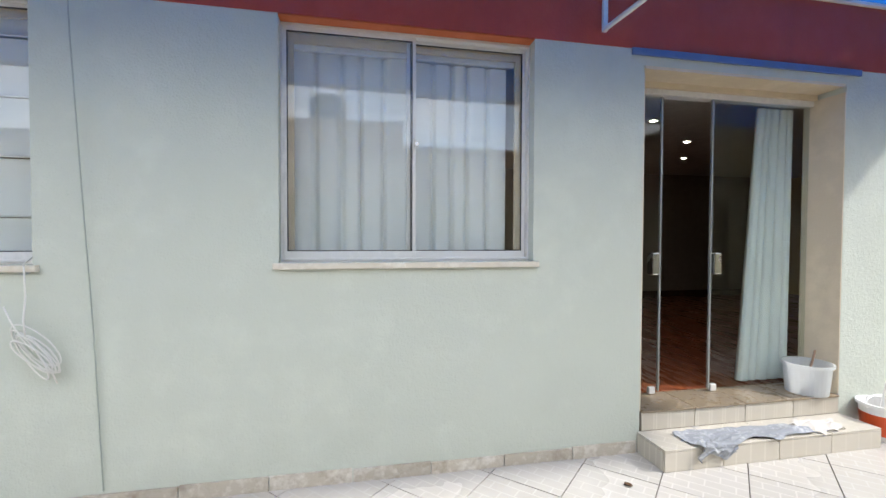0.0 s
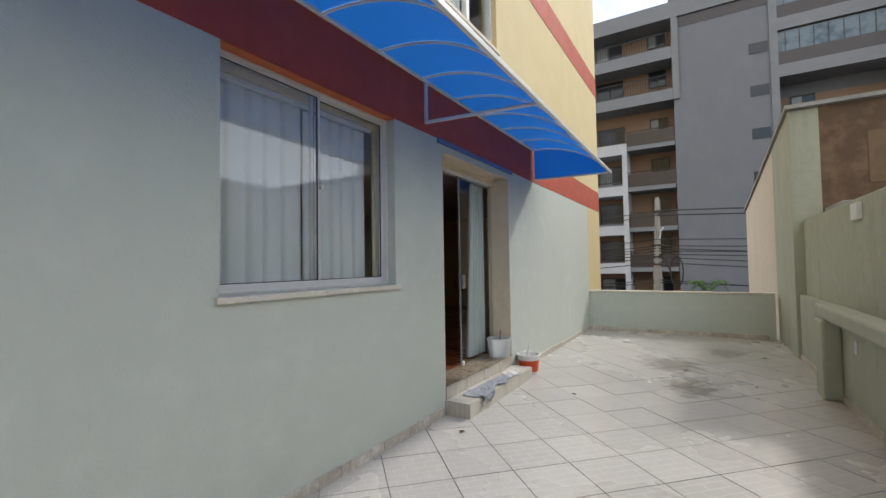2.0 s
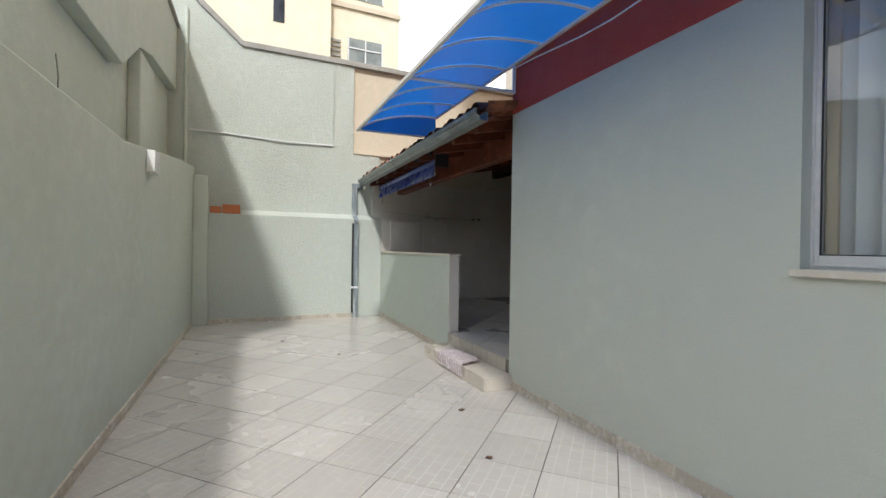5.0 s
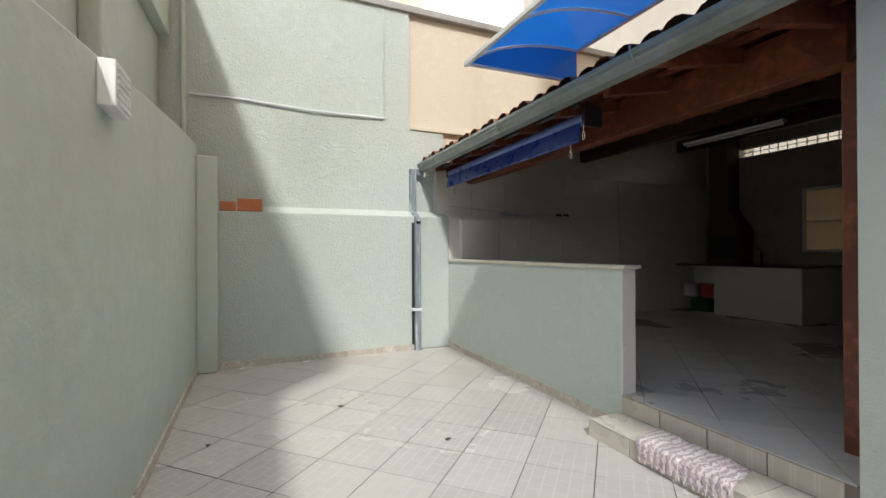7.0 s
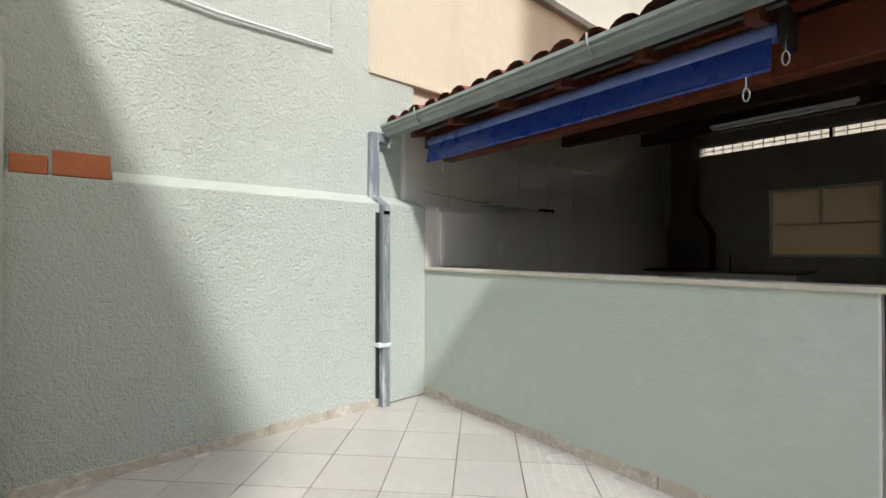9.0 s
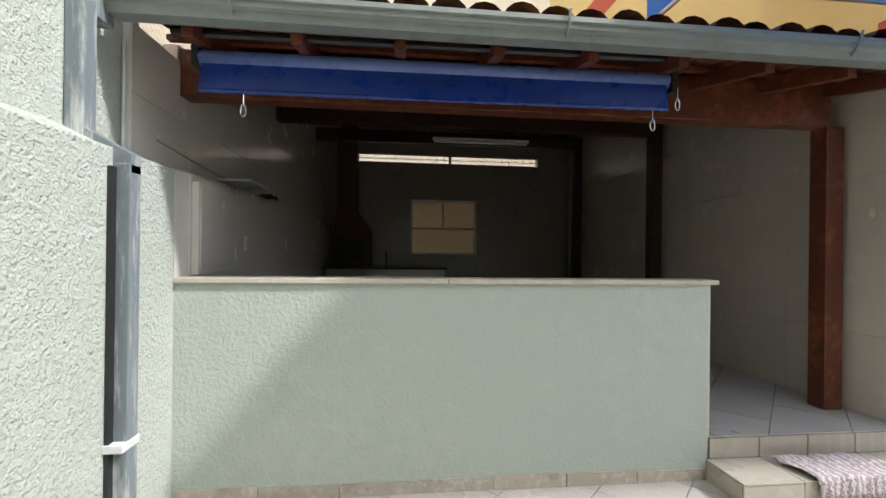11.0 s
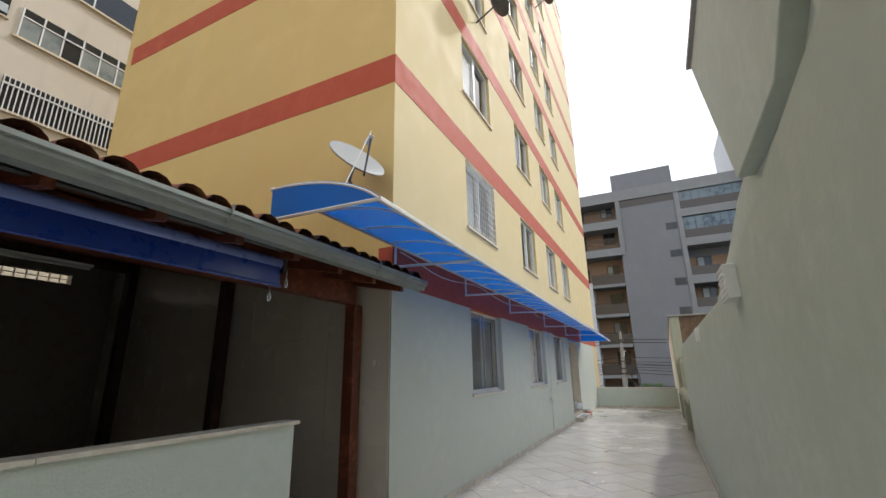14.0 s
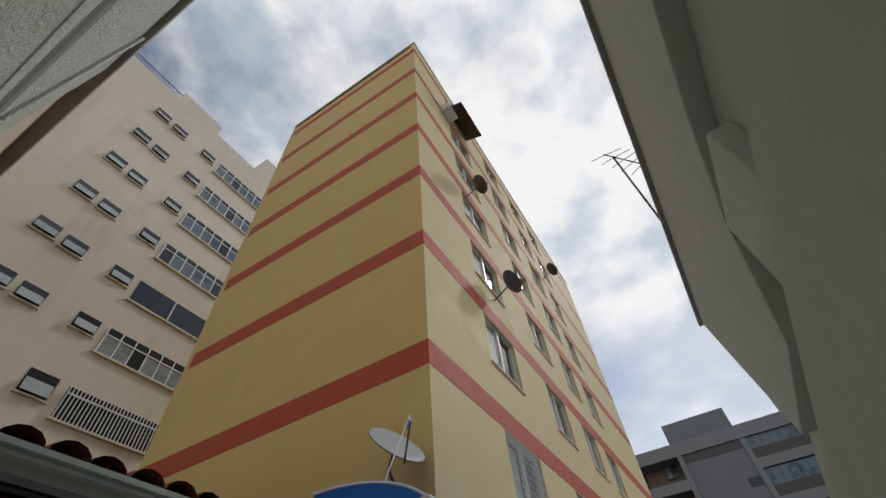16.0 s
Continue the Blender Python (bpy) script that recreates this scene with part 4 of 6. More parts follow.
for x in (-12.31, -9.53):
    part("end_bracket", Build().box(x - 0.02, x + 0.02, -0.09, 0.10, 2.42, 2.60), BLACK, aw, "black end bracket", 0.006)
for x, z in ((-12.05, 2.27), (-9.68, 2.29), (-9.52, 2.42)):
    ch = part("chain", Build().tube([(x, -0.095, z + 0.02), (x, -0.095, z - 0.05)], 0.004, 6), CHROME, aw, "short steel chain")
    ring = [(x + 0.014 * math.cos(t * math.pi / 6), -0.095, z - 0.085 + 0.034 * math.sin(t * math.pi / 6)) for t in range(13)]
    part("hook", Build().tube(ring, 0.005, 6), CHROME, ch)


# ---- patio fittings ----
def wall_tiles(parent, axis, at, sign, a0, a1, z0, z1, w, h, mat):
    n_a, n_z = round((a1 - a0) / w), round((z1 - z0) / h)
    wa, hz = (a1 - a0) / n_a, (z1 - z0) / n_z
    for i in range(n_a):
        for j in range(n_z):
            b = Build()
            p, q = a0 + wa * i + 0.0015, a0 + wa * (i + 1) - 0.0015
            if axis == "x":
                b.box(min(at, at + sign * 0.008), max(at, at + sign * 0.008), p, q, z0 + hz * j + 0.0015, z0 + hz * (j + 1) - 0.0015)
            else:
                b.box(p, q, min(at, at + sign * 0.008), max(at, at + sign * 0.008), z0 + hz * j + 0.0015, z0 + hz * (j + 1) - 0.0015)
            part("wall_tile", b, mat, parent)


pw = holder("trim_tiles_west", (XW, 2.9, ZF), "large white wall tiles on the patio side wall", "tiles", "", "structure")
wall_tiles(pw, "x", XW, 1, 0.16, YS, ZF, 1.87, 0.60, 0.40, WHITET)
wall_tiles(pw, "x", XW - 0.165, 1, -0.138, YS, 1.877, 2.617, 0.60, 0.37, WHITET)
pe = holder("trim_tiles_east", (XC, 2.9, ZF), "large cream wall tiles on the patio house wall", "tiles", "", "structure")
wall_tiles(pe, "x", XC, -1, 0.02, YS, ZF, 2.61, 0.45, 0.585, WALLT)

slot = holder("window_slot", (-10.2, YS, 3.1), "long narrow louvred window under the patio roof", "window", "", "structure")
part("window_frame", Build().box(-11.95, -8.45, YS + 0.04, YS + 0.08, 3.10, 3.115).box(-11.95, -8.45, YS + 0.04, YS + 0.08, 3.255, 3.27).box(-10.22, -10.18, YS + 0.04, YS + 0.08, 3.115, 3.255), BLACK, slot)
for k in range(24):
    x = -11.9 + 0.144 * k
    part("louvre", Build().box(x, x + 0.012, YS + 0.05, YS + 0.07, 3.115, 3.255), ALU, slot)
part("rail", Build().box(-11.95, -8.45, YS + 0.045, YS + 0.075, 3.18, 3.19), ALU, slot)
bw = holder("window_back", (-10.3, YS, 1.34), "back window glowing tan behind closed blinds", "window", "", "structure")
part("window_frame", Build().box(-10.95, -10.91, YS + 0.03, YS + 0.09, 1.34, 2.40).box(-9.70, -9.66, YS + 0.03, YS + 0.09, 1.34, 2.40).box(-10.91, -9.70, YS + 0.03, YS + 0.09, 1.34, 1.38).box(-10.91, -9.70, YS + 0.03, YS + 0.09, 2.36, 2.40).box(-10.33, -10.30, YS + 0.03, YS + 0.09, 1.86, 2.36).box(-10.91, -9.70, YS + 0.03, YS + 0.09, 1.84, 1.86), ALU, bw)
part("pane", Build().box(-10.91, -9.70, YS + 0.06, YS + 0.066, 1.38, 2.36), FROST, bw, "frosted tan pane")

cnt = holder("counter", (-11.4, 4.9, ZF), "white tiled counter with a dark stone top and cut-out", "counter")
part("body", Build().box(XW + 0.01, -11.72, 5.20, YS - 0.01, ZF, 1.10).box(-11.72, -10.40, 4.72, YS - 0.01, ZF, 1.10), WHITET, cnt)
part("top", Build().box(XW + 0.01, -10.36, 4.68, YS - 0.01, 1.10, 1.135), surface("dark_stone_top", (0.05, 0.045, 0.04), rough=0.2), cnt, "dark polished stone top", 0.004)
tap = holder("tap", (-11.4, 5.5, 1.135), "small chrome kitchen tap on the counter", "tap")
part("spout", Build().tube([(-11.4, 5.5, 1.135), (-11.4, 5.5, 1.36), (-11.4, 5.42, 1.40), (-11.4, 5.34, 1.36)], 0.012, 8), CHROME, tap, smooth=True)
part("lever", Build().tube([(-11.4, 5.5, 1.30), (-11.35, 5.5, 1.33)], 0.008, 6), CHROME, tap)
bbq = holder("barbecue", (-12.0, 5.5, 1.135), "brown brick barbecue chimney on the counter", "barbecue")
part("chimney", Build().prism([(-12.36, 1.14), (-11.70, 1.14), (-11.70, 1.75), (-11.95, 2.15), (-11.95, 3.7), (-12.3, 3.7), (-12.3, 2.15), (-12.36, 1.75)], "y", 5.45, YS - 0.01), surface("brown_brick", (0.13, 0.07, 0.045), (0.09, 0.05, 0.035), 0.85, coarse=4, fine=15), bbq)
part("firebox", Build().box(-12.28, -11.78, 5.435, 5.45, 1.22, 1.62), BLACK, bbq, "sooty black opening")
for k, (x, z, m, l) in enumerate(((-12.05, ZF, "green", (0.03, 0.12, 0.05)), (-11.95, ZF + 0.26, "red", (0.45, 0.04, 0.03)), (-12.18, ZF + 0.26, "white", (0.7, 0.7, 0.68)))):
    cr = holder("crate", (x, 4.95, z), "%s plastic drinks crate under the counter" % m, "crate", "stacked crates")
    cm = surface(m + "_crate_plastic", l, rough=0.45, bump=())
    part("base", Build().box(x - 0.17, x + 0.17, 4.80, 5.10, z, z + 0.02), cm, cr)
    for a, b, c, d in ((x - 0.17, x + 0.17, 4.80, 4.82), (x - 0.17, x + 0.17, 5.08, 5.10), (x - 0.17, x - 0.15, 4.82, 5.08), (x + 0.15, x + 0.17, 4.82, 5.08)):
        part("side", Build().box(a, b, c, d, z + 0.02, z + 0.24), cm, cr)
lamp = holder("tube_lamp", (-10.1, 2.64, 2.70), "white fluorescent tube lamp, switched off", "lamp")
part("tray", Build().box(-10.78, -9.57, 2.74, 2.82, 2.795, 2.825), WHITEP, lamp)
part("tube", Build().tube([(-10.76, 2.78, 2.779), (-9.59, 2.78, 2.779)], 0.014, 8), WHITEPL, lamp, smooth=True)
for x in (-10.4, -9.8):
    part("hanger", Build().tube([(x, 2.78, 2.825), (x, 2.68, 2.95)], 0.005, 6), BLACK, lamp, "thin dark lamp wire")

put("wall_scratch", Build().tube([(XC - 0.0085, 1.95, 2.0), (XC - 0.0085, 1.7, 2.03), (XC - 0.0085, 1.45, 2.04), (XC - 0.0085, 1.2, 2.06)], 0.0025, 4), CABLED, "thin brown scratch across the cream tiles", "mark")
mp = holder("meter_panel", (XW, 0.33, 1.25), "white tiled service box standing on the low wall", "box")
part("body", Build().box(XW + 0.009, XW + 0.05, 0.175, 0.80, 1.267, 1.83), WHITET, mp, "", 0.004)
part("door", Build().box(XW + 0.05, XW + 0.055, 0.20, 0.78, 1.30, 1.81), WHITET, mp)
sh = holder("wall_shelf", (XW, 1.2, 1.95), "small white bracket shelf on the tiled wall", "shelf")
part("board", Build().box(XW - 0.157, XW + 0.10, 0.95, 1.42, 1.95, 1.97), WHITEP, sh, "", 0.003)
part("strut", Build().tube([(XW - 0.157, 1.2, 1.89), (XW + 0.02, 1.2, 1.95)], 0.008, 6), WHITEP, sh)
for y in (2.05, 2.2):
    put("wall_tap", Build().tube([(XW - 0.157, y, 1.97), (XW - 0.05, y, 1.97), (XW - 0.04, y, 1.94)], 0.016, 8), BLACK, "short black wall tap on white tiles", "tap", "wall taps")
put("wall_wire", Build().tube([(XW - 0.152, 0.1, 2.05), (XW - 0.152, 0.8, 2.0), (XW - 0.152, 1.3, 1.985), (XW - 0.152, 2.0, 1.96)], 0.004, 6), CABLED, "thin grey wire along the tiled wall", "wire")
put("wall_conduit", Build().tube([(XW + 0.018, 0.86, 1.27), (XW + 0.018, 0.86, 1.87)], 0.010, 8), WHITEPL, "thin white conduit on the tiled wall", "conduit")


def outlet(x, y, z, facing, label="white plastic electric outlet plate on the wall"):
    """A switch plate with two slots."""
    h = holder("outlet", (x, y, z), label, "outlet", "outlets")
    if facing == "x":
        part("plate", Build().box(x, x + 0.008, y - 0.037, y + 0.037, z - 0.06, z + 0.06), WHITEPL, h, "", 0.003)
        part("socket", Build().box(x + 0.008, x + 0.011, y - 0.016, y + 0.016, z - 0.03, z + 0.03), WHITEP, h)
    else:
        s = 1 if facing == "y" else -1
        part("plate", Build().box(x - 0.037, x + 0.037, min(y, y + s * 0.008), max(y, y + s * 0.008), z - 0.06, z + 0.06), WHITEPL, h, "", 0.003)
        part("socket", Build().box(x - 0.016, x + 0.016, min(y + s * 0.008, y + s * 0.011), max(y + s * 0.008, y + s * 0.011), z - 0.03, z + 0.03), WHITEP, h)
    return h


for y in (1.1, 2.38, 4.0):
    outlet(XW + 0.008, y, 1.47, "x")
sw = holder("light_switch", (XC - 0.008, 0.2, 1.75), "cream plastic light switch on cream tiles", "switch")
part("plate", Build().box(XC - 0.016, XC - 0.008, 0.17, 0.25, 1.68, 1.80), CREAM, sw, "", 0.003)
part("rocker", Build().box(XC - 0.020, XC - 0.016, 0.195, 0.225, 1.71, 1.77), WHITEPL, sw)

# ---- windows of the flats ----
def flat_window(x0, x1, z0, grille):
    """Two-leaf window in the upper front, with a curtain behind."""
    z1, y, f, mid = z0 + 1.31, 0.07, 0.04, (x0 + x1) / 2
    w = holder("flat_window", (mid, y, z0), "aluminium sliding window of a flat with pale curtain" + (" behind a safety net" if grille else ""), "window", "windows of the flats")
    part("frame", Build().box(x0, x0 + f, y, y + 0.08, z0, z1).box(x1 - f, x1, y, y + 0.08, z0, z1).box(x0 + f, x1 - f, y, y + 0.08, z0, z0 + f).box(x0 + f, x1 - f, y, y + 0.08, z1 - f, z1).box(mid - 0.03, mid + 0.03, y - 0.004, y + 0.06, z0 + f, z1 - f), ALU, w)
    pane_part("pane", Build().box(x0 + f, mid - 0.03, y + 0.03, y + 0.035, z0 + f, z1 - f), GLASS, w)
    pane_part("pane", Build().box(mid + 0.03, x1 - f, y + 0.05, y + 0.055, z0 + f, z1 - f), GLASS, w)
    part("sill", Build().box(x0 - 0.03, x1 + 0.03, -0.035, 0.15, z0 - 0.04, z0 - 0.001), CREAM, w)
    part("curtain", Build().grid(lambda u, v: (x0 + (x1 - x0) * (0.02 + 0.6 * u), 0.24 + 0.02 * math.sin(40 * u), z0 + (z1 - z0) * v), 40, 1, (0, 0.004, 0)), CLOTH, w)
    if grille:
        net = Build()
        for k in range(15):
            x = x0 + (x1 - x0) * (k + 0.5) / 15
            net.box(x - 0.004, x + 0.004, -0.012, -0.004, z0, z1)
        for k in range(10):
            z = z0 + (z1 - z0) * (k + 0.5) / 10
            net.box(x0, x1, -0.014, -0.006, z - 0.004, z + 0.004)
        part("net", net, WHITEP, w, "white safety net")


for k in range(7):
    for c, (a, b) in enumerate(COLS):
        flat_window(a, b, BANDS[k] - 1.34, c == 0 and k == 0)


# ---- satellite dishes, aerial, air conditioner ----
def dish(at, aim, r, mat, label, wall_pt):
    h = holder("satellite_dish", wall_pt, label, "satellite dish")
    ax = Vector(aim).normalized()
    u = ax.cross(Vector((0, 0, 1))).normalized()
    w = ax.cross(u)
    at = Vector(at)

    def fn(s, t):
        rr, a = r * s, 2 * math.pi * t
        p = at + u * rr * math.cos(a) + w * rr * 1.08 * math.sin(a) + ax * (0.22 * r * s * s)
        return tuple(p)
    part("reflector", Build().grid(fn, 6, 24, tuple(-ax * 0.012)), mat, h, smooth=True)
    foot = at - w * r * 0.95
    lnb = at + ax * r * 1.15 - w * r * -0.15
    part("arm", Build().tube([tuple(at + w * r * 0.9), tuple(lnb)], 0.014, 6), DISHD, h)
    part("lnb", Build().tube([tuple(lnb), tuple(lnb - ax * 0.12)], [0.03, 0.045], 8), DISH, h, "grey receiver head")
    part("mast", Build().tube([tuple(at - ax * 0.02), tuple(at - ax * 0.14 + Vector((0, 0, -0.1))), tuple(wall_pt)], 0.02, 8), DISHD, h)
    return h


dish((-8.2, 0.30, 4.10), (-0.27, -0.71, 0.65), 0.36, DISH, "pale grey satellite dish on a bracket over the canopy", (-7.836, 0.5, 3.72))
for at in ((-4.36, -0.5, 9.66), (-5.03, -0.5, 13.59), (3.0, -0.5, 16.64)):
    dish(at, (0.45, -0.7, 0.55), 0.32, DISHD, "dark mesh satellite dish on a wall bracket", (at[0] - 0.1, -0.006, at[2] - 0.45))
put("dish_cable", Build().tube([(-8.3, 0.0, 4.4), (-8.7, 0.0, 3.6), (-8.9, 0.02, 3.12)], 0.007, 6), CABLEW, "thin white cable hanging from the satellite dish", "cable")
ac = holder("air_conditioner", (-5.6, -0.3, 18.3), "white window air conditioner box on the wall", "air conditioner")
part("case", Build().box(-6.0, -5.35, -0.4, 0.0, 18.3, 18.7), WHITEP, ac, "", 0.02)
part("grille", Build().box(-5.95, -5.4, -0.405, -0.4, 18.35, 18.65), BLACK, ac)
aw2 = holder("top_awning", (-4.6, -0.35, 19.2), "dark brown awning over a top-floor window", "awning")
part("cover", Build().prism([(0.02, 19.62), (-0.75, 19.25), (-0.75, 19.21), (0.02, 19.56)], "x", -5.5, -3.7), RAILD, aw2)
aer = holder("aerial", (-7.72, -3.7, 5.0), "thin metal television aerial standing on the tall wall", "aerial")
part("mast", Build().tube([(-7.72, -3.7, 5.0), (-7.72, -3.7, 7.92)], 0.016, 6), BLACK, aer)
part("boom", Build().tube([(-7.86, -3.58, 7.9), (-7.28, -4.12, 7.88)], 0.010, 6), BLACK, aer)
for k in range(5):
    q = Vector((-7.84 + 0.13 * k, -3.6 - 0.12 * k, 7.9))
    part("rod", Build().tube([tuple(q + Vector((-0.2, -0.2, -0.32 + 0.05 * k))), tuple(q), tuple(q + Vector((0.2, 0.2, 0.30 - 0.05 * k)))], 0.006, 5), BLACK, aer)


# ---- loose things by the door ----
def bucket(name, x, y, z, r0, r1, h, label, band=None, handle=None):
    b = holder(name, (x, y, z), label, "bucket")
    part("body", Build().lathe([(r0, 0), (r0 + (r1 - r0) * 0.5, h * 0.5), (r1, h), (r1 + 0.012, h), (r1 + 0.012, h - 0.02), (r1 - 0.006, h - 0.02), (r1 - 0.006, h - 0.004), (r0 - 0.004, 0.006), (0.001, 0.006)], (x, y, z), 32), BUCKC if band is None else WHITEPL, b, smooth=False)
    if band:
        ra, rb = r0 + (r1 - r0) * 0.15 + 0.002, r0 + (r1 - r0) * 0.72 + 0.002
        part("print_band", Build().lathe([(ra, h * 0.15), (rb, h * 0.72), (rb - 0.003, h * 0.72), (ra - 0.003, h * 0.15)], (x, y, z), 32), band, b, "orange-red printed band")
    if handle:
        pts = [(x + (r1 + 0.01) * math.cos(t), y + 0.3 * r1 * math.sin(t), z + h - 0.03 + handle * math.sin(t)) for t in [math.pi * k / 14 for k in range(15)]]
        part("handle", Build().tube(pts, 0.005, 6), WHITEPL, b)
    return b


bucket("clear_bucket", 4.69, 0.09, ZF, 0.130, 0.150, 0.225, "translucent plastic bucket standing on the door threshold")
put("brush_handle", Build().tube([(4.66, 0.08, ZF + 0.02), (4.80, 0.12, ZF + 0.30)], 0.008, 6), surface("brush_wood", (0.35, 0.22, 0.14), rough=0.6), "thin wooden brush handle leaning in the bucket", "brush")
bucket("paint_bucket", 5.07, -0.15, 0.0, 0.115, 0.14, 0.25, "white paint bucket with an orange-red band on the tiles", BUCKO, 0.07)
put("paint_stick", Build().tube([(5.05, -0.12, 0.02), (5.06, -0.17, 0.41)], 0.008, 6), WHITEPL, "short white stick standing in the paint bucket", "stick")


def cloth(name, x0, x1, label, mat, top, front, skew=0.0, seed=0, drop=0.1, back=0.06):
    """A thin crumpled cloth with a ragged outline, lying on a step's tread and hanging over its edge."""
    def fn(u, v):
        n1 = noise.noise((u * 5 + seed, v * 3, 0.5))
        n2 = noise.noise((u * 13 + seed, v * 9, 2.5))
        wide = 0.72 + 0.5 * noise.noise((u * 4.2 + seed, 0.3, 1.7))
        s = (0.5 + (v - 0.5) * wide) * (back + drop)
        x = x0 + (x1 - x0) * u + skew * v + 0.035 * n1 + 0.05 * noise.noise((v * 3.1, seed, 0.9))
        lift = max(0.0, 0.4 + n1 + 0.7 * n2) * 0.016
        if s < back:
            y, z = front + back - s, top + 0.004 + lift
        else:
            y, z = front - 0.008 - lift, top + 0.008 - (s - back) + 0.015 * n1
        return (x, y, z)
    return put(name, Build().grid(fn, 48, 26, (0, -0.002, 0.003)), mat, label, "cloth", smooth=True)


cloth("floor_rag", 3.40, 4.30, "crumpled grey floor rag lying on the step", RAG, 0.135, -0.27, 0.03, 3, 0.02, 0.21)
cloth("floor_cloth", 4.30, 4.62, "pale beige floor cloth spread on the tiled step", surface("pale_cloth", (0.60, 0.56, 0.51), (0.52, 0.485, 0.44), 0.9, coarse=8, fine=60, bump=((160, 0.5, 0.002),)), 0.136, -0.27, 0.02, 14, 0.015, 0.22)
cloth("floor_rag_end", 3.43, 3.70, "twisted end of the grey floor rag hanging over", RAG, 0.140, -0.275, -0.02, 8, 0.11, 0.10)


def stripes(name, a, b, scale):
    m, nd, ln, bs = base_mat(name)
    pos = nd.new("ShaderNodeNewGeometry").outputs["Position"]
    wv = nd.new("ShaderNodeTexWave")
    wv.inputs["Scale"].default_value, wv.inputs["Distortion"].default_value, wv.inputs["Detail Scale"].default_value = scale, 5.0, 6.0
    ln.new(pos, wv.inputs["Vector"])
    n = noise_tex(nd, ln, pos, 45, 4)
    r = ramp(nd, 0.3, 0.7)
    ln.new(wv.outputs["Fac"], r.inputs[0])
    c = mixcol(nd, ln, r.outputs[0], a, b)
    c = mixcol(nd, ln, n.outputs["Fac"], c, tuple((p + q) * 0.5 for p, q in zip(a, b)))
    ln.new(c, bs.inputs["Base Color"])
    bs.inputs["Roughness"].default_value = 0.95
    bp = nd.new("ShaderNodeBump")
    bp.inputs["Strength"].default_value, bp.inputs["Distance"].default_value = 0.8, 0.006
    ln.new(wv.outputs["Fac"], bp.inputs["Height"])
    ln.new(bp.outputs[0], bs.inputs["Normal"])
    return m


RUG = stripes("woven_rag_rug", (0.70, 0.64, 0.62), (0.26, 0.19, 0.23), 7)
rug = holder("rag_rug", (-8.5, -0.2, 0.13), "worn grey and mauve woven rag rug draped over the step", "rug")


def rug_fn(u, v):
    n1 = noise.noise((u * 6, v * 4, 4.5))
    s = v * 0.33
    x = -8.82 + 0.62 * u + 0.08 * (v - 0.4) + 0.02 * n1
    if s < 0.26:
        return (x, -0.06 - s, 0.142 + 0.014 * (n1 + 0.7))
    return (x, -0.322 - 0.012 * (n1 + 0.6), 0.15 - (s - 0.25) * 1.3)


part("weave", Build().grid(rug_fn, 30, 22, (0, -0.003, 0.008)), RUG, rug, smooth=True)
fr = Build()
for k in range(42):
    x = -8.77 + 0.62 * k / 41
    fr.tube([(x, -0.33, 0.055), (x + random.uniform(-0.012, 0.012), -0.337, 0.015 + random.uniform(0, 0.03))], 0.0035, 4)
part("fringe", fr, RUG, rug, "knotted fringe")

# ---- cables, bricks, vents on the walls ----
put("wall_cable", Build().tube([(-0.01, -0.06, 2.75), (0.0, -0.055, 2.4), (0.035, -0.04, 1.6), (0.065, -0.02, 0.9), (0.09, -0.008, 0.09)], 0.0035, 6), CABLED, "thin grey-green cable running down the wall", "cable")
cc = holder("coiled_cable", (-0.18, -0.05, 1.27), "coil of white cable hanging from the window sill", "cable")
part("lead", Build().tube([(-0.225, 0.03, 1.31), (-0.22, -0.045, 1.275), (-0.205, -0.06, 1.12), (-0.21, -0.07, 1.0), (-0.20, -0.075, 0.93)], 0.0045, 6), CABLEW, cc, smooth=True)
random.seed(5)
for k in range(6):
    cx, cz = -0.175 + random.uniform(-0.02, 0.02), 0.86 + random.uniform(-0.03, 0.03)
    ra, rb, ti = random.uniform(0.10, 0.15), random.uniform(0.03, 0.06), random.uniform(-1.15, -0.65)
    pts = []
    for j in range(25):
        t = 2 * math.pi * j / 24
        px, pz = ra * math.cos(t), rb * math.sin(t)
        pts.append((cx + px * math.cos(ti) - pz * math.sin(ti), -0.05 - 0.01 * (k % 4) - 0.01 * math.sin(t), cz + px * math.sin(ti) + pz * math.cos(ti)))
    part("loop", Build().tube(pts, 0.004, 5), CABLEW, cc, smooth=True)
part("loose_end", Build().tube([(-0.30, -0.055, 1.07), (-0.27, -0.06, 1.0), (-0.22, -0.07, 0.92), (-0.17, -0.07, 0.85)], 0.004, 5), CABLEW, cc, smooth=True)
part("loose_end", Build().tube([(-0.15, -0.06, 0.82), (-0.10, -0.06, 0.74), (-0.08, -0.055, 0.68)], 0.004, 5), CABLEW, cc, smooth=True)
put("canopy_wire", Build().tube([(x, -0.04 - 0.012 * math.sin(x * 3.1), 3.0 + 0.05 * math.sin(x * 2.2)) for x in [-7.7 + 0.3 * k for k in range(29)]], 0.006, 5), CABLEW, "thin white wire sagging along the maroon band", "wire")


def hollow_brick(x0, y0, y1, z0, h, d, label, broken=False):
    b = holder("clay_brick", (x0, (y0 + y1) / 2, z0), label, "brick", "bricks on the ledge")
    part("body", Build().box(x0 - d, x0, y0, y1, z0, z0 + h if not broken else z0 + h * 0.85), BRICKC, b, "", 0.005)
    for k in range(4):
        zz = z0 + h * (k + 0.5) / 4.6
        part("groove", Build().box(x0, x0 + 0.002, y0 + 0.008, y1 - 0.008, zz - 0.004, zz + 0.004), BRICKC, b)
    return b


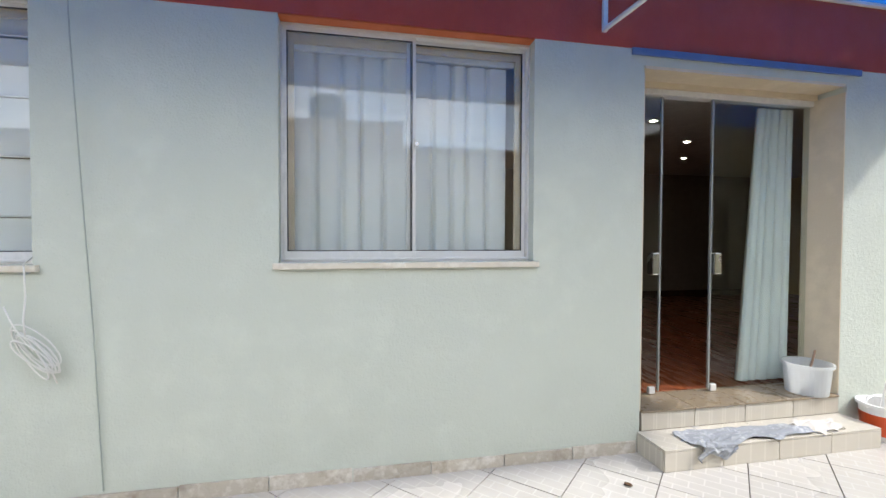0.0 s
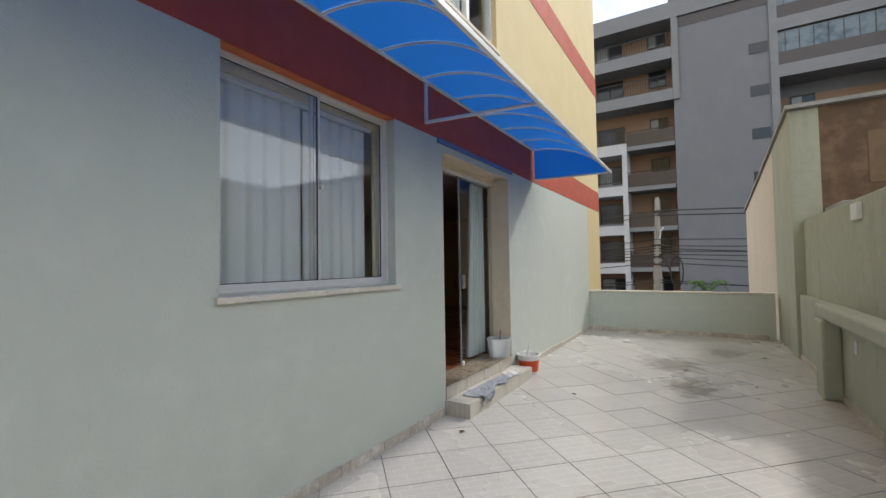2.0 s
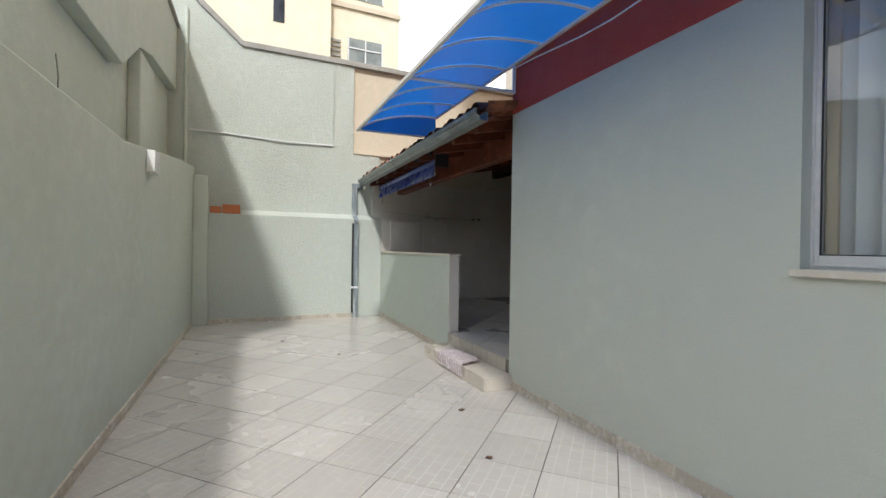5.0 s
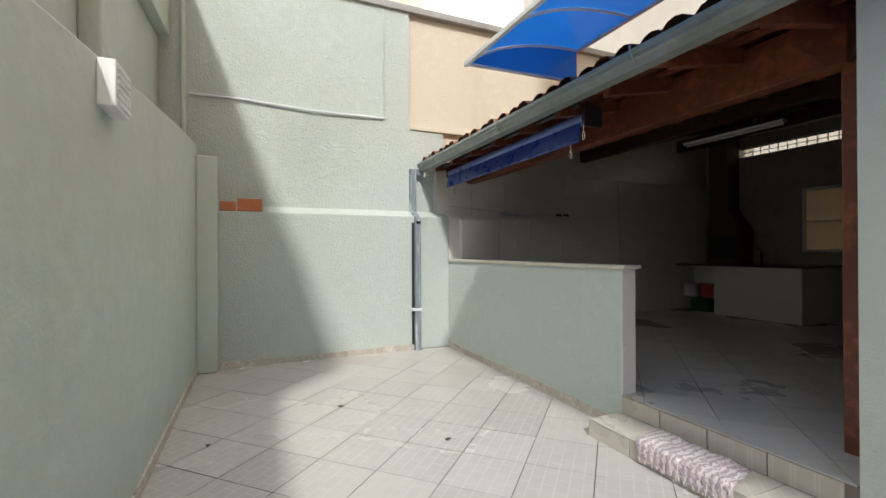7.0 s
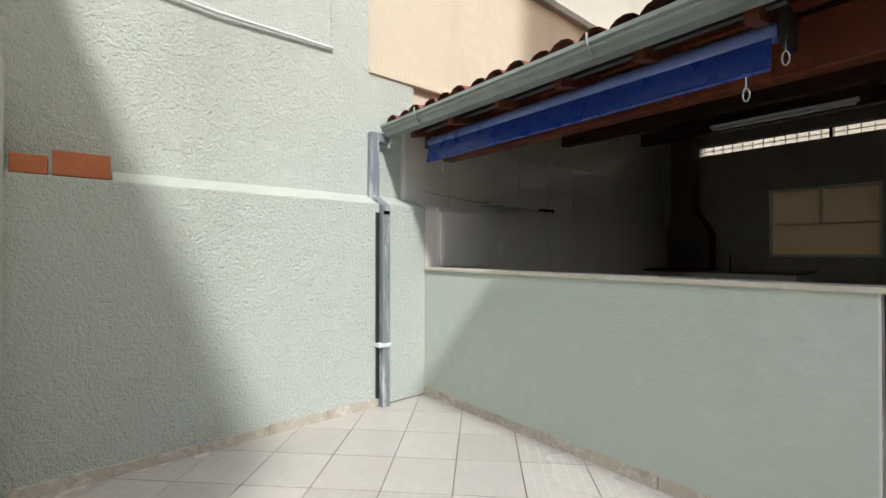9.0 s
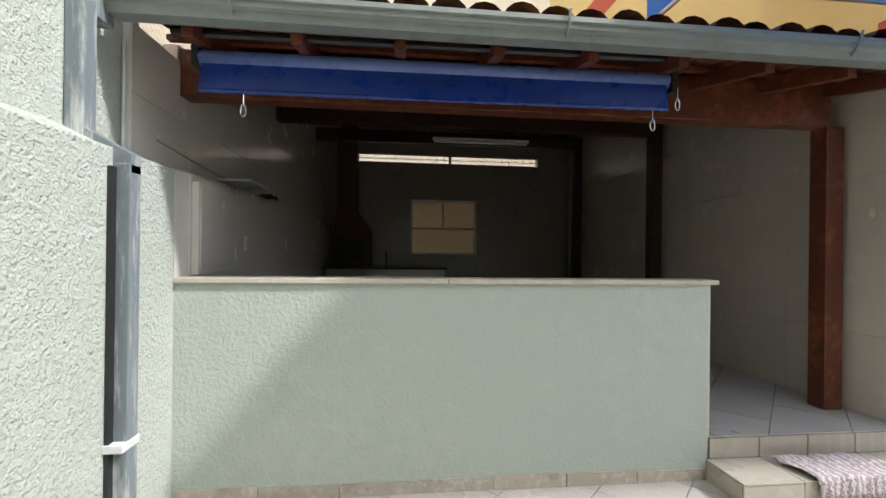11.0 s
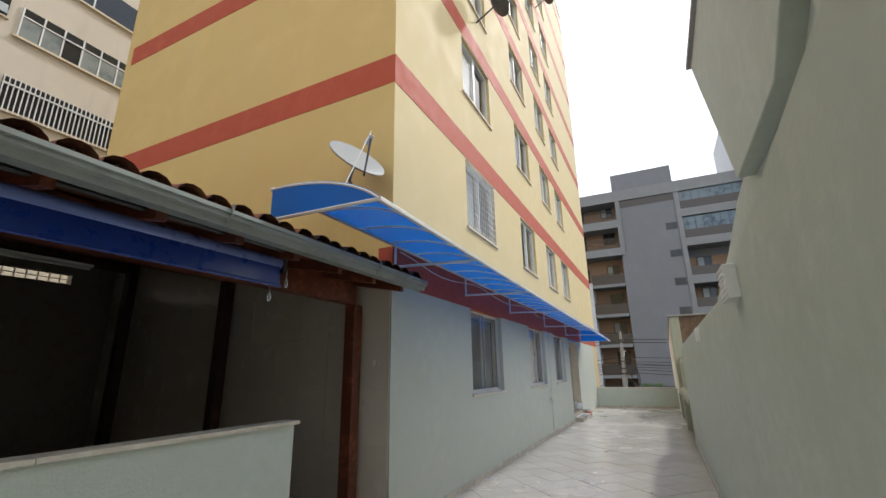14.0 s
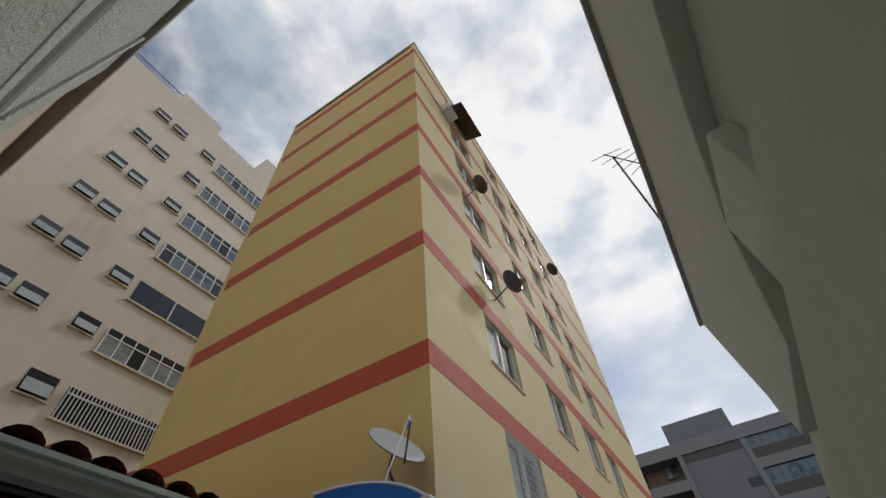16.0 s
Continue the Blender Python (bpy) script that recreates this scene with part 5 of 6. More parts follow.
hollow_brick(XW - 0.015, -2.78, -2.505, 1.875, 0.15, 0.09, "orange hollow clay brick lying on the wall ledge")
hollow_brick(XW - 0.02, -2.965, -2.80, 1.875, 0.13, 0.09, "broken orange clay brick lying on the wall ledge", True)
put("ledge_strip", Build().tube([(XW - 0.180, -3.3, 3.27), (XW - 0.175, -2.75, 3.275), (XW - 0.165, -1.85, 3.235), (XW - 0.175, -0.92, 3.25)], 0.014, 6), WHITEP, "thin white strip across the end wall", "strip")
put("wall_pipe", Build().tube([(XW - 0.185, -0.92, 3.25), (XW - 0.185, -0.92, 4.8)], 0.012, 6), GREEN_ROUGH, "thin green painted pipe on the end wall", "pipe")
put("corner_pipe", Build().tube([(XW - 0.180, -3.36, 2.2), (XW - 0.180, -3.36, 5.3)], 0.03, 8), GREEN_BOUND, "green painted pipe in the wall corner", "pipe")
put("patio_edge_pipe", Build().tube([(XW - 0.185, -0.155, 1.88), (XW - 0.185, -0.155, 2.5)], 0.009, 6), WHITEP, "thin white pipe at the patio wall edge", "pipe")


def vent(x, z, w, h, label):
    v = holder("wall_vent", (x, YB, z), label, "vent", "wall vents")
    part("box", Build().box(x - w / 2, x + w / 2, YB, YB + 0.07, z - h / 2, z + h / 2), WHITEPL, v, "", 0.006)
    for k in range(6):
        zz = z - h / 2 + h * (k + 0.7) / 6.6
        part("slat", Build().box(x - w / 2 + 0.02, x + w / 2 - 0.02, YB + 0.07, YB + 0.076, zz - 0.006, zz + 0.006), WHITEP, v)


vent(-9.05, 2.10, 0.24, 0.20, "white louvred plastic vent near the wall top")
jb2 = holder("junction_box", (5.0, YB - 0.18, 1.85), "small white junction box on the boundary wall", "box", "junction boxes")
part("case", Build().box(4.88, 5.08, YB - 0.18, YB - 0.14, 1.78, 1.93), WHITEPL, jb2, "", 0.006)
jb3 = holder("junction_box", (-6.0, YB, 2.0), "small white junction box near the top of the boundary wall", "box", "junction boxes")
part("case", Build().box(-6.07, -5.93, YB, YB + 0.04, 1.92, 2.08), WHITEPL, jb3, "", 0.006)
part("lid", Build().box(-6.06, -5.94, YB + 0.04, YB + 0.046, 1.93, 2.07), WHITEP, jb3)
for x, z in ((4.9, 0.62), (3.6, 0.55)):
    outlet(x, YB - 0.10, z, "y", "white plastic outlet plate under the green ledge")
put("wall_crack", Build().tube([(-8.2, -3.617, 2.7), (-8.25, -3.616, 2.55), (-8.24, -3.616, 2.42), (-8.3, -3.617, 2.3)], 0.006, 5), CABLED, "short dark crooked wire on the green wall", "wire")

# puddles of dirty water and a few fallen leaves on the tiles
for k, (x, y) in enumerate(((6.1, -1.9), (6.6, -2.9), (7.4, -2.85), (5.6, -2.6), (-7.4, -0.7), (-6.6, -0.9), (-9.6, -1.3), (-10.6, -1.9), (2.9, -0.35), (4.4, -0.9), (-5.0, -2.4), (-2.0, -1.5), (-10.2, -2.9))):
    a = k * 1.7
    put("fallen_leaf", Build().grid(lambda u, v: (x + 0.03 * (u - 0.5) * math.cos(a) - 0.05 * (v - 0.5) * math.sin(a) * (1 - abs(u - 0.5)), y + 0.03 * (u - 0.5) * math.sin(a) + 0.05 * (v - 0.5) * math.cos(a), 0.005 + 0.012 * abs(u - 0.5)), 4, 4, (0, 0, 0.002)), LEAFD, "small dry brown leaf lying on the tiles", "leaf", "fallen leaves")



def wet_film(name, cut):
    """Dirty water: a brown film with a ragged outline, thin enough to see the tiles."""
    m, nd, ln, bs = base_mat(name)
    out = nd["Material Output"]
    tc = nd.new("ShaderNodeTexCoord").outputs["Generated"]
    pos = nd.new("ShaderNodeNewGeometry").outputs["Position"]
    gr = nd.new("ShaderNodeTexGradient")
    gr.gradient_type = "SPHERICAL"
    mp = nd.new("ShaderNodeMapping")
    mp.inputs["Location"].default_value, mp.inputs["Scale"].default_value = (-1, -1, 0), (2, 2, 0)
    ln.new(tc, mp.inputs[0])
    ln.new(mp.outputs[0], gr.inputs[0])
    n = noise_tex(nd, ln, pos, 6.0, 9, 0.7)
    ad = nd.new("ShaderNodeMath")
    ad.operation = "MULTIPLY_ADD"
    ad.inputs[1].default_value = 0.45
    ln.new(gr.outputs["Fac"], ad.inputs[0])
    ln.new(n.outputs["Fac"], ad.inputs[2])
    r = ramp(nd, cut, cut + 0.14, (0, 0, 0, 1), (0.16, 0.16, 0.16, 1))
    ln.new(ad.outputs[0], r.inputs[0])
    bs.inputs["Base Color"].default_value = (0.17, 0.12, 0.08, 1)
    bs.inputs["Roughness"].default_value = 0.12
    tp = nd.new("ShaderNodeBsdfTransparent")
    mx = nd.new("ShaderNodeMixShader")
    ln.new(r.outputs[0], mx.inputs[0])
    ln.new(tp.outputs[0], mx.inputs[1])
    ln.new(bs.outputs[0], mx.inputs[2])
    ln.new(mx.outputs[0], out.inputs["Surface"])
    return m


WET = wet_film("dirty_water_film", 0.64)
for x, y, w, d in ((6.4, -1.75, 1.5, 1.1), (5.3, -2.0, 1.3, 0.8), (7.6, -2.4, 1.2, 0.7)):
    put("dirty_puddle", Build().grid(lambda u, v: (x + w * (u - 0.5), y + d * (v - 0.5), 0.0028), 6, 6, (0, 0, 0.001)), WET, "thin brown film of dirty water on the tiles", "puddle", "puddles")

# ---- grey tower across the street ----
GX = 32.0
YC, YD, YE, YF = -0.72, -5.9, -6.3, -11.5   # balconies up to YC, plain wall, fin, bay with glazed balconies
LEVELS = ((-1.7, 0.28), (1.05, 0.28), (3.8, 0.28), (6.6, 0.28), (9.45, 0.28), (12.95, 0.75), (15.8, 0.8))   # slab tops and thicknesses
tower = holder("grey_tower", (GX, -4, -3.4), "grey apartment tower with timber-look balconies across the street", "building")
part("core", Build().box(GX + 1.8, GX + 14, YF, 9.5, -3.4, 18.4), GREYB, tower)
part("wood_wall", Build().box(GX + 1.72, GX + 1.8, YC, 9.0, -3.4, 17.6), WOODP, tower, "timber-look cladding behind the balconies")
part("slab_wall", Build().box(GX, GX + 1.798, YD, YC, -3.4, 17.7), GREYB, tower, "plain grey wall")
part("frame_fin", Build().box(GX - 0.12, GX + 1.79, YC - 0.36, YC + 0.04, 12.2, 17.7), GREYL, tower)
part("frame_fin", Build().box(GX - 0.12, GX + 1.79, YE, YD, -3.4, 17.7), GREYL, tower)
part("roof_beam", Build().box(GX - 0.14, GX + 1.82, YF, 9.0, 17.702, 18.79), GREYL, tower)
# flat dark sheet on the wall, painting the shade under the roof beam
part("recess", Build().box(GX - 0.02, GX - 0.002, YD + 0.05, YC - 0.40, 16.98, 17.69), RAILD, tower, "dark sheet painted as the shade under the roof beam")
part("roof_box", Build().box(GX + 3, GX + 9, -6.2, -0.4, 18.402, 21.85), GREYB, tower, "grey plant room on the roof")
frame_b = Build().box(GX - 0.14, GX + 1.7, 2.28, 2.6, -3.4, 9.7).box(GX - 0.14, GX + 1.7, 5.6, 6.0, -3.4, 9.7)
for z0, z1 in ((8.95, 9.7), (6.08, 6.75), (3.32, 3.98), (0.65, 1.38), (-2.1, -1.4)):
    frame_b.box(GX - 0.138, GX + 1.7, 2.6, 5.6, z0, z1)
part("white_frame", frame_b, WHITEB, tower, "white balcony frame")


def bay_window(y0, y1, z0, z1, sky_pane=True):
    wdw = part("window", Build().box(GX + 1.64, GX + 1.72, y0, y0 + 0.07, z0, z1).box(GX + 1.64, GX + 1.72, y1 - 0.07, y1, z0, z1).box(GX + 1.641, GX + 1.719, y0 + 0.07, y1 - 0.07, z0, z0 + 0.07)
               .box(GX + 1.641, GX + 1.719, y0 + 0.07, y1 - 0.07, z1 - 0.07, z1).box(GX + 1.642, GX + 1.718, (y0 + y1) / 2 - 0.03, (y0 + y1) / 2 + 0.03, z0 + 0.07, z1 - 0.07), BLACK, tower, "dark framed window")
    part("pane", Build().box(GX + 1.69, GX + 1.70, y0 + 0.07, (y0 + y1) / 2 - 0.03, z0 + 0.07, z1 - 0.07), DARKWIN, wdw)
    # sky_pane: the second pane's sky reflection is its lighter colour
    part("pane", Build().box(GX + 1.69, GX + 1.70, (y0 + y1) / 2 + 0.03, y1 - 0.07, z0 + 0.07, z1 - 0.07), SKYWIN if sky_pane else DARKWIN, wdw)


def railing(y0, y1, z, solid):
    """A balcony front: a dark panel below a handrail, or thin bars with a low panel."""
    rail = part("balcony_rail", Build().box(GX - 0.02, GX + 0.02, y0, y1, z + 0.02, z + (0.92 if solid else 0.10)), RAILD, tower, "dark balcony panel")
    part("handrail", Build().box(GX - 0.04, GX + 0.04, y0, y1, z + 1.0, z + 1.05), BLACK, rail)
    n = max(2, round((y1 - y0) / (1.1 if solid else 0.16)))
    bars = Build()
    for j in range(n + 1):
        yy = y0 + 0.02 + (y1 - y0 - 0.04) * j / n
        bars.box(GX - 0.012, GX + 0.012, yy - 0.012, yy + 0.012, z + 0.10, z + 1.0)
    part("bars", bars, BLACK, rail)


for k, (z, thick) in enumerate(LEVELS):
    upper = k >= 5
    part("balcony_slab", Build().box(GX - (0.13 if upper else 0.05), GX + 1.715, YC + 0.05, 9.0 if upper else 2.276, z - thick, z), GREYL, tower)
    railing(YC + 0.06, 9.0 if upper else 2.27, z, not upper)
    if not upper and k < 4:
        part("balcony_floor", Build().box(GX + 0.3, GX + 1.715, 2.61, 5.59, z - 0.2, z + 0.36), GREYL, tower)
        railing(2.61, 5.59, z + 0.37, False)
    elif k == 4:
        railing(2.28, 6.0, z + 0.26, False)
    bay_window(-0.22, 0.92, z + 0.9, z + 2.15, k % 2 == 0)
    bay_window(2.62, 4.5, z + 0.42, z + 1.95, k % 3 == 0)
    part("bay_slab", Build().box(GX - 0.10, GX + 1.79, YF, YE - 0.002, z - 0.62, z + 0.12), GREYL, tower)
    part("bay_rail", Build().box(GX - 0.02, GX + 0.02, YF, YE, z + 0.13, z + 0.92), RAILD, tower, "dark balcony panel")
    if upper:
        part("bay_glass", Build().box(GX + 0.05, GX + 0.07, YF, YE, z + 0.92, z + 2.15), BLUEWIN, tower, "blue-grey balcony glazing")
        for j in range(8):
            yy = YF + 0.2 + 0.66 * j
            part("mullion", Build().box(GX + 0.02, GX + 0.05, yy, yy + 0.03, z + 0.92, z + 2.15), BLACK, tower)
    else:
        part("wood_back", Build().box(GX + 1.74, GX + 1.798, YF, YE, z + 0.12, z + 2.1), WOODP, tower)
        bay_window(-8.2, -7.0, z + 0.9, z + 2.1)
for j in range(6):
    part("small_window", Build().box(GX - 0.03, GX - 0.002, -5.8, -4.87, 14.1 - 2.64 * j, 14.75 - 2.64 * j), DARKWIN, tower)
white_t = holder("white_tower", (GX, -19, -3.4), "white apartment tower with dark corner windows", "building")
part("wall", Build().box(GX - 1, GX + 12, -26, YF - 0.1, -3.4, 26), WHITEB, white_t)
for k in range(10):
    part("window", Build().box(GX - 1.03, GX - 1.0, -14.4, -12.7, -1.0 + 2.85 * k, 0.5 + 2.85 * k), DARKWIN, white_t)

# ---- cream tower behind the patio ----
ct = holder("cream_tower", (-12, 16, -3.4), "cream apartment tower with strip windows and stained walls", "building")
part("wall", Build().box(-34, -2.0, 16.0, 28, -3.4, 30.9), CREAMB, ct)
part("roof_block", Build().box(-11.4, -8.4, 16.0, 24, 30.9, 31.95), CREAMB, ct)
part("roof_block", Build().box(-4.6, -2.0, 16.0, 24, 30.9, 33.2), CREAMB, ct)
rl = Build()
for k in range(40):
    rl.box(-15.4 + 0.1 * k, -15.38 + 0.1 * k, 16.0, 16.02, 30.9, 31.4)
rl.box(-15.4, -11.4, 15.99, 16.03, 31.4, 31.45)
part("roof_rail", rl, RAILD, ct, "thin dark roof railing")


def small_win(x, z, w=0.9, h=0.75):
    wd = part("window", Build().box(x - w / 2, x + w / 2, 15.97, 16.0, z - h / 2, z + h / 2), DARKWIN, ct)
    part("pane", Build().prism([(15.95, z + h * 0.12), (15.80, z - h / 2 + 0.04), (15.815, z - h / 2 + 0.04), (15.965, z + h * 0.12)], "x", x - w / 2 + 0.04, x + w / 2 - 0.04), SKYWIN, wd, "tilted grey pane")
    part("sill", Build().box(x - w / 2 - 0.06, x + w / 2 + 0.06, 15.9, 16.0, z - h / 2 - 0.07, z - h / 2), CREAM, wd)


for k in range(6):
    small_win(-11.35, 14.15 + 2.82 * k)
    small_win(-10.17, 14.05 + 2.82 * k)
for k in range(6):
    small_win(-8.07, 14.03 + 2.82 * k)
small_win(-8.17, 11.2, 1.0, 0.9)
for k in range(7):
    z = 10.35 + 2.82 * k
    hh = 1.22
    st = part("strip_window", Build().box(-7.28, -3.6, 15.98, 16.0, z, z + hh), DARKWIN, ct)
    if k == 0:
        for j in range(27):
            part("bar", Build().box(-7.28 + 0.14 * j, -7.25 + 0.14 * j, 15.86, 15.89, z - 0.1, z + hh), WHITEP, st)
        part("rail", Build().box(-7.285, -3.55, 15.85, 15.90, z + 0.9, z + 0.95), WHITEP, st)
    else:
        for j in range(6):
            xx = -7.28 + 0.617 * j
            if k != 2 or j == 3:
                part("mullion", Build().box(xx, xx + 0.05, 15.94, 15.98, z, z + hh), WHITEP, st)
            if k != 2 and (j + k) % 5 != 3:
                part("pane", Build().box(xx + 0.05, xx + 0.6, 15.955, 15.975, z + 0.03, z + hh * 0.68), BLUEWIN if k > 2 else SKYWIN, st)
        if k != 2:
            part("transom", Build().box(-7.28, -3.6, 15.93, 15.98, z + hh * 0.68, z + hh * 0.68 + 0.05), WHITEP, st)
    part("ledge", Build().box(-7.38, -3.5, 15.88, 16.0, z - 0.08, z - 0.002), CREAM, st)

# ---- cream house beyond the end wall ----
ch2 = holder("cream_house", (-23, 0, -3.4), "cream plastered apartment house beyond the end wall", "building")
part("wall", Build().box(-34, -22.0, -9, 0.45, -3.4, 24), CREAMW, ch2)
part("wing", Build().box(-34, -22.6, 0.45, 3.5, -3.4, 24), CREAMW, ch2)
for k in range(7):
    z = 0.0 + 2.9 * k
    part("ledge_band", Build().box(-22.599, -22.5, 0.46, 3.55, z - 0.25, z - 0.05), BEIGE, ch2)
    wdw = part("window", Build().box(-22.6, -22.58, 1.25, 2.75, z + 0.2, z + 1.45), SKYWIN, ch2)
    for yy in (1.25, 1.98, 2.71):
        part("mullion", Build().box(-22.598, -22.54, yy, yy + 0.05, z + 0.2, z + 1.45), WHITEP, wdw)
    part("transom", Build().box(-22.598, -22.54, 1.25, 2.75, z + 1.0, z + 1.05), WHITEP, wdw)
    for j in range(6):
        part("louvre", Build().box(-22.598, -22.52, 0.52, 0.95, z + 0.15 + 0.2 * j, z + 0.25 + 0.2 * j), CONC, ch2)
    part("slit_window", Build().box(-21.999, -21.97, -1.7, -1.3, z + 1.2, z + 2.1), DARKWIN, ch2)

# ---- house and water tank on the south side ----
sh2 = holder("south_house", (1, -10, -3.4), "low grey plastered house behind the boundary wall", "building")
part("wall", Build().box(-6.5, 7.3, -16, -8.0, -3.4, 3.7), CREAMB, sh2)
part("roof_room", Build().box(-2.0, 2.6, -15, -9.0, 3.7, 4.5), CREAMB, sh2)
tank = holder("water_tank", (0.6, -9.9, 4.5), "round grey water tank on a small stand", "water tank")
part("stand", Build().box(0.2, 1.0, -10.3, -9.5, 4.5, 4.62), CONC, tank)
part("drum", Build().lathe([(0.42, 0.12), (0.52, 0.2), (0.52, 0.7), (0.48, 0.75), (0.40, 0.82), (0.1, 0.86)], (0.6, -9.9, 4.5), 24), surface("grey_blue_tank", (0.16, 0.20, 0.25), rough=0.5, bump=()), tank, smooth=True)

# ---- street pole, wires, bush ----
pole = holder("street_pole", (18.5, -0.55, -3.4), "weathered concrete street pole with cable clamps", "pole")
part("shaft", Build().tube([(18.5, -0.52, -3.4), (18.5, -0.55, 1.0), (18.5, -0.62, 3.95)], [0.20, 0.15, 0.07], 12), CONC, pole)
for z in (1.3, 1.6, 2.05, 3.35):
    part("clamp", Build().box(18.33, 18.67, -0.78, -0.36, z, z + 0.06), RAILD, pole)
part("lamp_arm", Build().tube([(18.42, -0.66, 2.3), (18.35, -0.72, 2.62), (18.3, -0.82, 2.74)], 0.03, 6), WHITEP, pole, "pale lamp arm")
random.seed(11)
for k in range(11):
    z = (3.42, 3.24, 2.05, 1.95, 1.85, 1.72, 1.6, 0.72, 0.62, 2.3, 1.4)[k]
    dz = random.uniform(-0.9, 0.1)
    pts = [(18.4, -0.6 - 26 * s, z + dz * s - 0.7 * 4 * s * (1 - s) * (0.25 + 0.1 * (k % 4))) for s in [j / 14 for j in range(15)]]
    put("street_wire", Build().tube(pts, 0.018 if k > 1 else 0.025, 5), BLACK, "black overhead street wire", "wire", "street wires")
    pts = [(18.4, -0.6 + 14 * s, z + 0.2 * dz * s - 0.35 * 4 * s * (1 - s)) for s in [j / 8 for j in range(9)]]
    put("street_wire", Build().tube(pts, 0.018, 5), BLACK, "black overhead street wire", "wire", "street wires")
put("wire_coil", Build().tube([(18.45, -0.60, 1.68), (18.36, -0.80, 1.62)] + [(18.3, -1.22 + 0.22 * math.cos(t * 0.5), 1.05 + 0.58 * math.sin(t * 0.5)) for t in range(26)], 0.025, 5), BLACK, "coil of black cable on the street pole", "wire")
bush = holder("palm_bush", (15.5, -2.2, -3.4), "bright green palm crown just above the parapet", "plant")
part("stem", Build().tube([(15.5, -2.2, -3.4), (15.5, -2.2, 0.55)], [0.12, 0.07], 8), CONC, bush)
for k in range(14):
    a = 2 * math.pi * k / 14
    fb = Build()
    for s in range(12):
        r0 = 0.05 + 0.042 * s
        zc = 0.52 + 0.30 * math.sin(min(1.0, r0) * (3.0 + 1.6 * (k % 3)))
        cx, cy = 15.5 + r0 * math.cos(a), -2.2 + r0 * math.sin(a)
        for side in (-1, 1):
            dx, dy = -math.sin(a) * side * 0.12, math.cos(a) * side * 0.12
            i = len(fb.v)
            fb.v += [(cx, cy, zc), (cx + 0.04 * math.cos(a), cy + 0.04 * math.sin(a), zc), (cx + dx + 0.1 * math.cos(a), cy + dy + 0.1 * math.sin(a), zc - 0.1)]
            fb.f.append((i, i + 1, i + 2))
    part("frond", fb, LEAF, bush)

# ---- skirting pieces ----
def skirting(name, pts, label):
    """A run of low tiles along the foot of a wall, between two points; the piece leans to the open side."""
    (x0, y0), (x1, y1), (nx, ny) = pts
    h = holder(name, ((x0 + x1) / 2, (y0 + y1) / 2, 0), label, "baseboard", "", "structure")
    length = math.hypot(x1 - x0, y1 - y0)
    n = max(1, round(length / 0.46))
    for k in range(n):
        a, b = k / n + 0.003 / length, (k + 1) / n - 0.003 / length
        hh = 0.075 + 0.006 * math.sin(k * 5.1 + x0)
        xa, ya, xb, yb = x0 + (x1 - x0) * a, y0 + (y1 - y0) * a, x0 + (x1 - x0) * b, y0 + (y1 - y0) * b
        part("skirting_tile", Build().box(min(xa, xb, xa + nx * 0.014, xb + nx * 0.014), max(xa, xb, xa + nx * 0.014, xb + nx * 0.014), min(ya, yb, ya + ny * 0.014, yb + ny * 0.014), max(ya, yb, ya + ny * 0.014, yb + ny * 0.014), -0.005, hh), SKIRT, h)


skirting("baseboard_house", ((XC, 0.0), (3.19, 0.0), (0, -1)), "worn stone-tile skirting along the house wall")
skirting("baseboard_house_east", ((4.88, 0.0), (XP, 0.0), (0, -1)), "worn stone-tile skirting along the house wall")
skirting("baseboard_parapet", ((XP, -3.1), (XP, -0.015), (-1, 0)), "worn stone-tile skirting along the parapet")
skirting("baseboard_low", ((XW + 0.015, 0.0), (-9.25, 0.0), (0, -1)), "worn stone-tile skirting along the low wall")
skirting("baseboard_end", ((XW, -2.97), (XW, -0.56), (1, 0)), "worn stone-tile skirting along the end wall")
skirting("baseboard_boundary", ((XW + 0.15, YB), (-0.3, YB), (0, 1)), "worn stone-tile skirting along the boundary wall")
skirting("baseboard_boundary_east", ((-0.3, YB - 0.10), (XP, YB - 0.10), (0, 1)), "worn stone-tile skirting along the boundary wall")


# ---- floor tiles, laid diagonally ----
def clip_poly(poly, nx, ny, c):
    """Keeps the part of a polygon where nx*x + ny*y <= c."""
    res = []
    for p, q in zip(poly, poly[1:] + poly[:1]):
        dp, dq = nx * p[0] + ny * p[1] - c, nx * q[0] + ny * q[1] - c
        if dp <= 0:
            res.append(p)
        if (dp < 0 < dq) or (dq < 0 < dp):
            s = dp / (dp - dq)
            res.append((p[0] + (q[0] - p[0]) * s, p[1] + (q[1] - p[1]) * s))
    return res


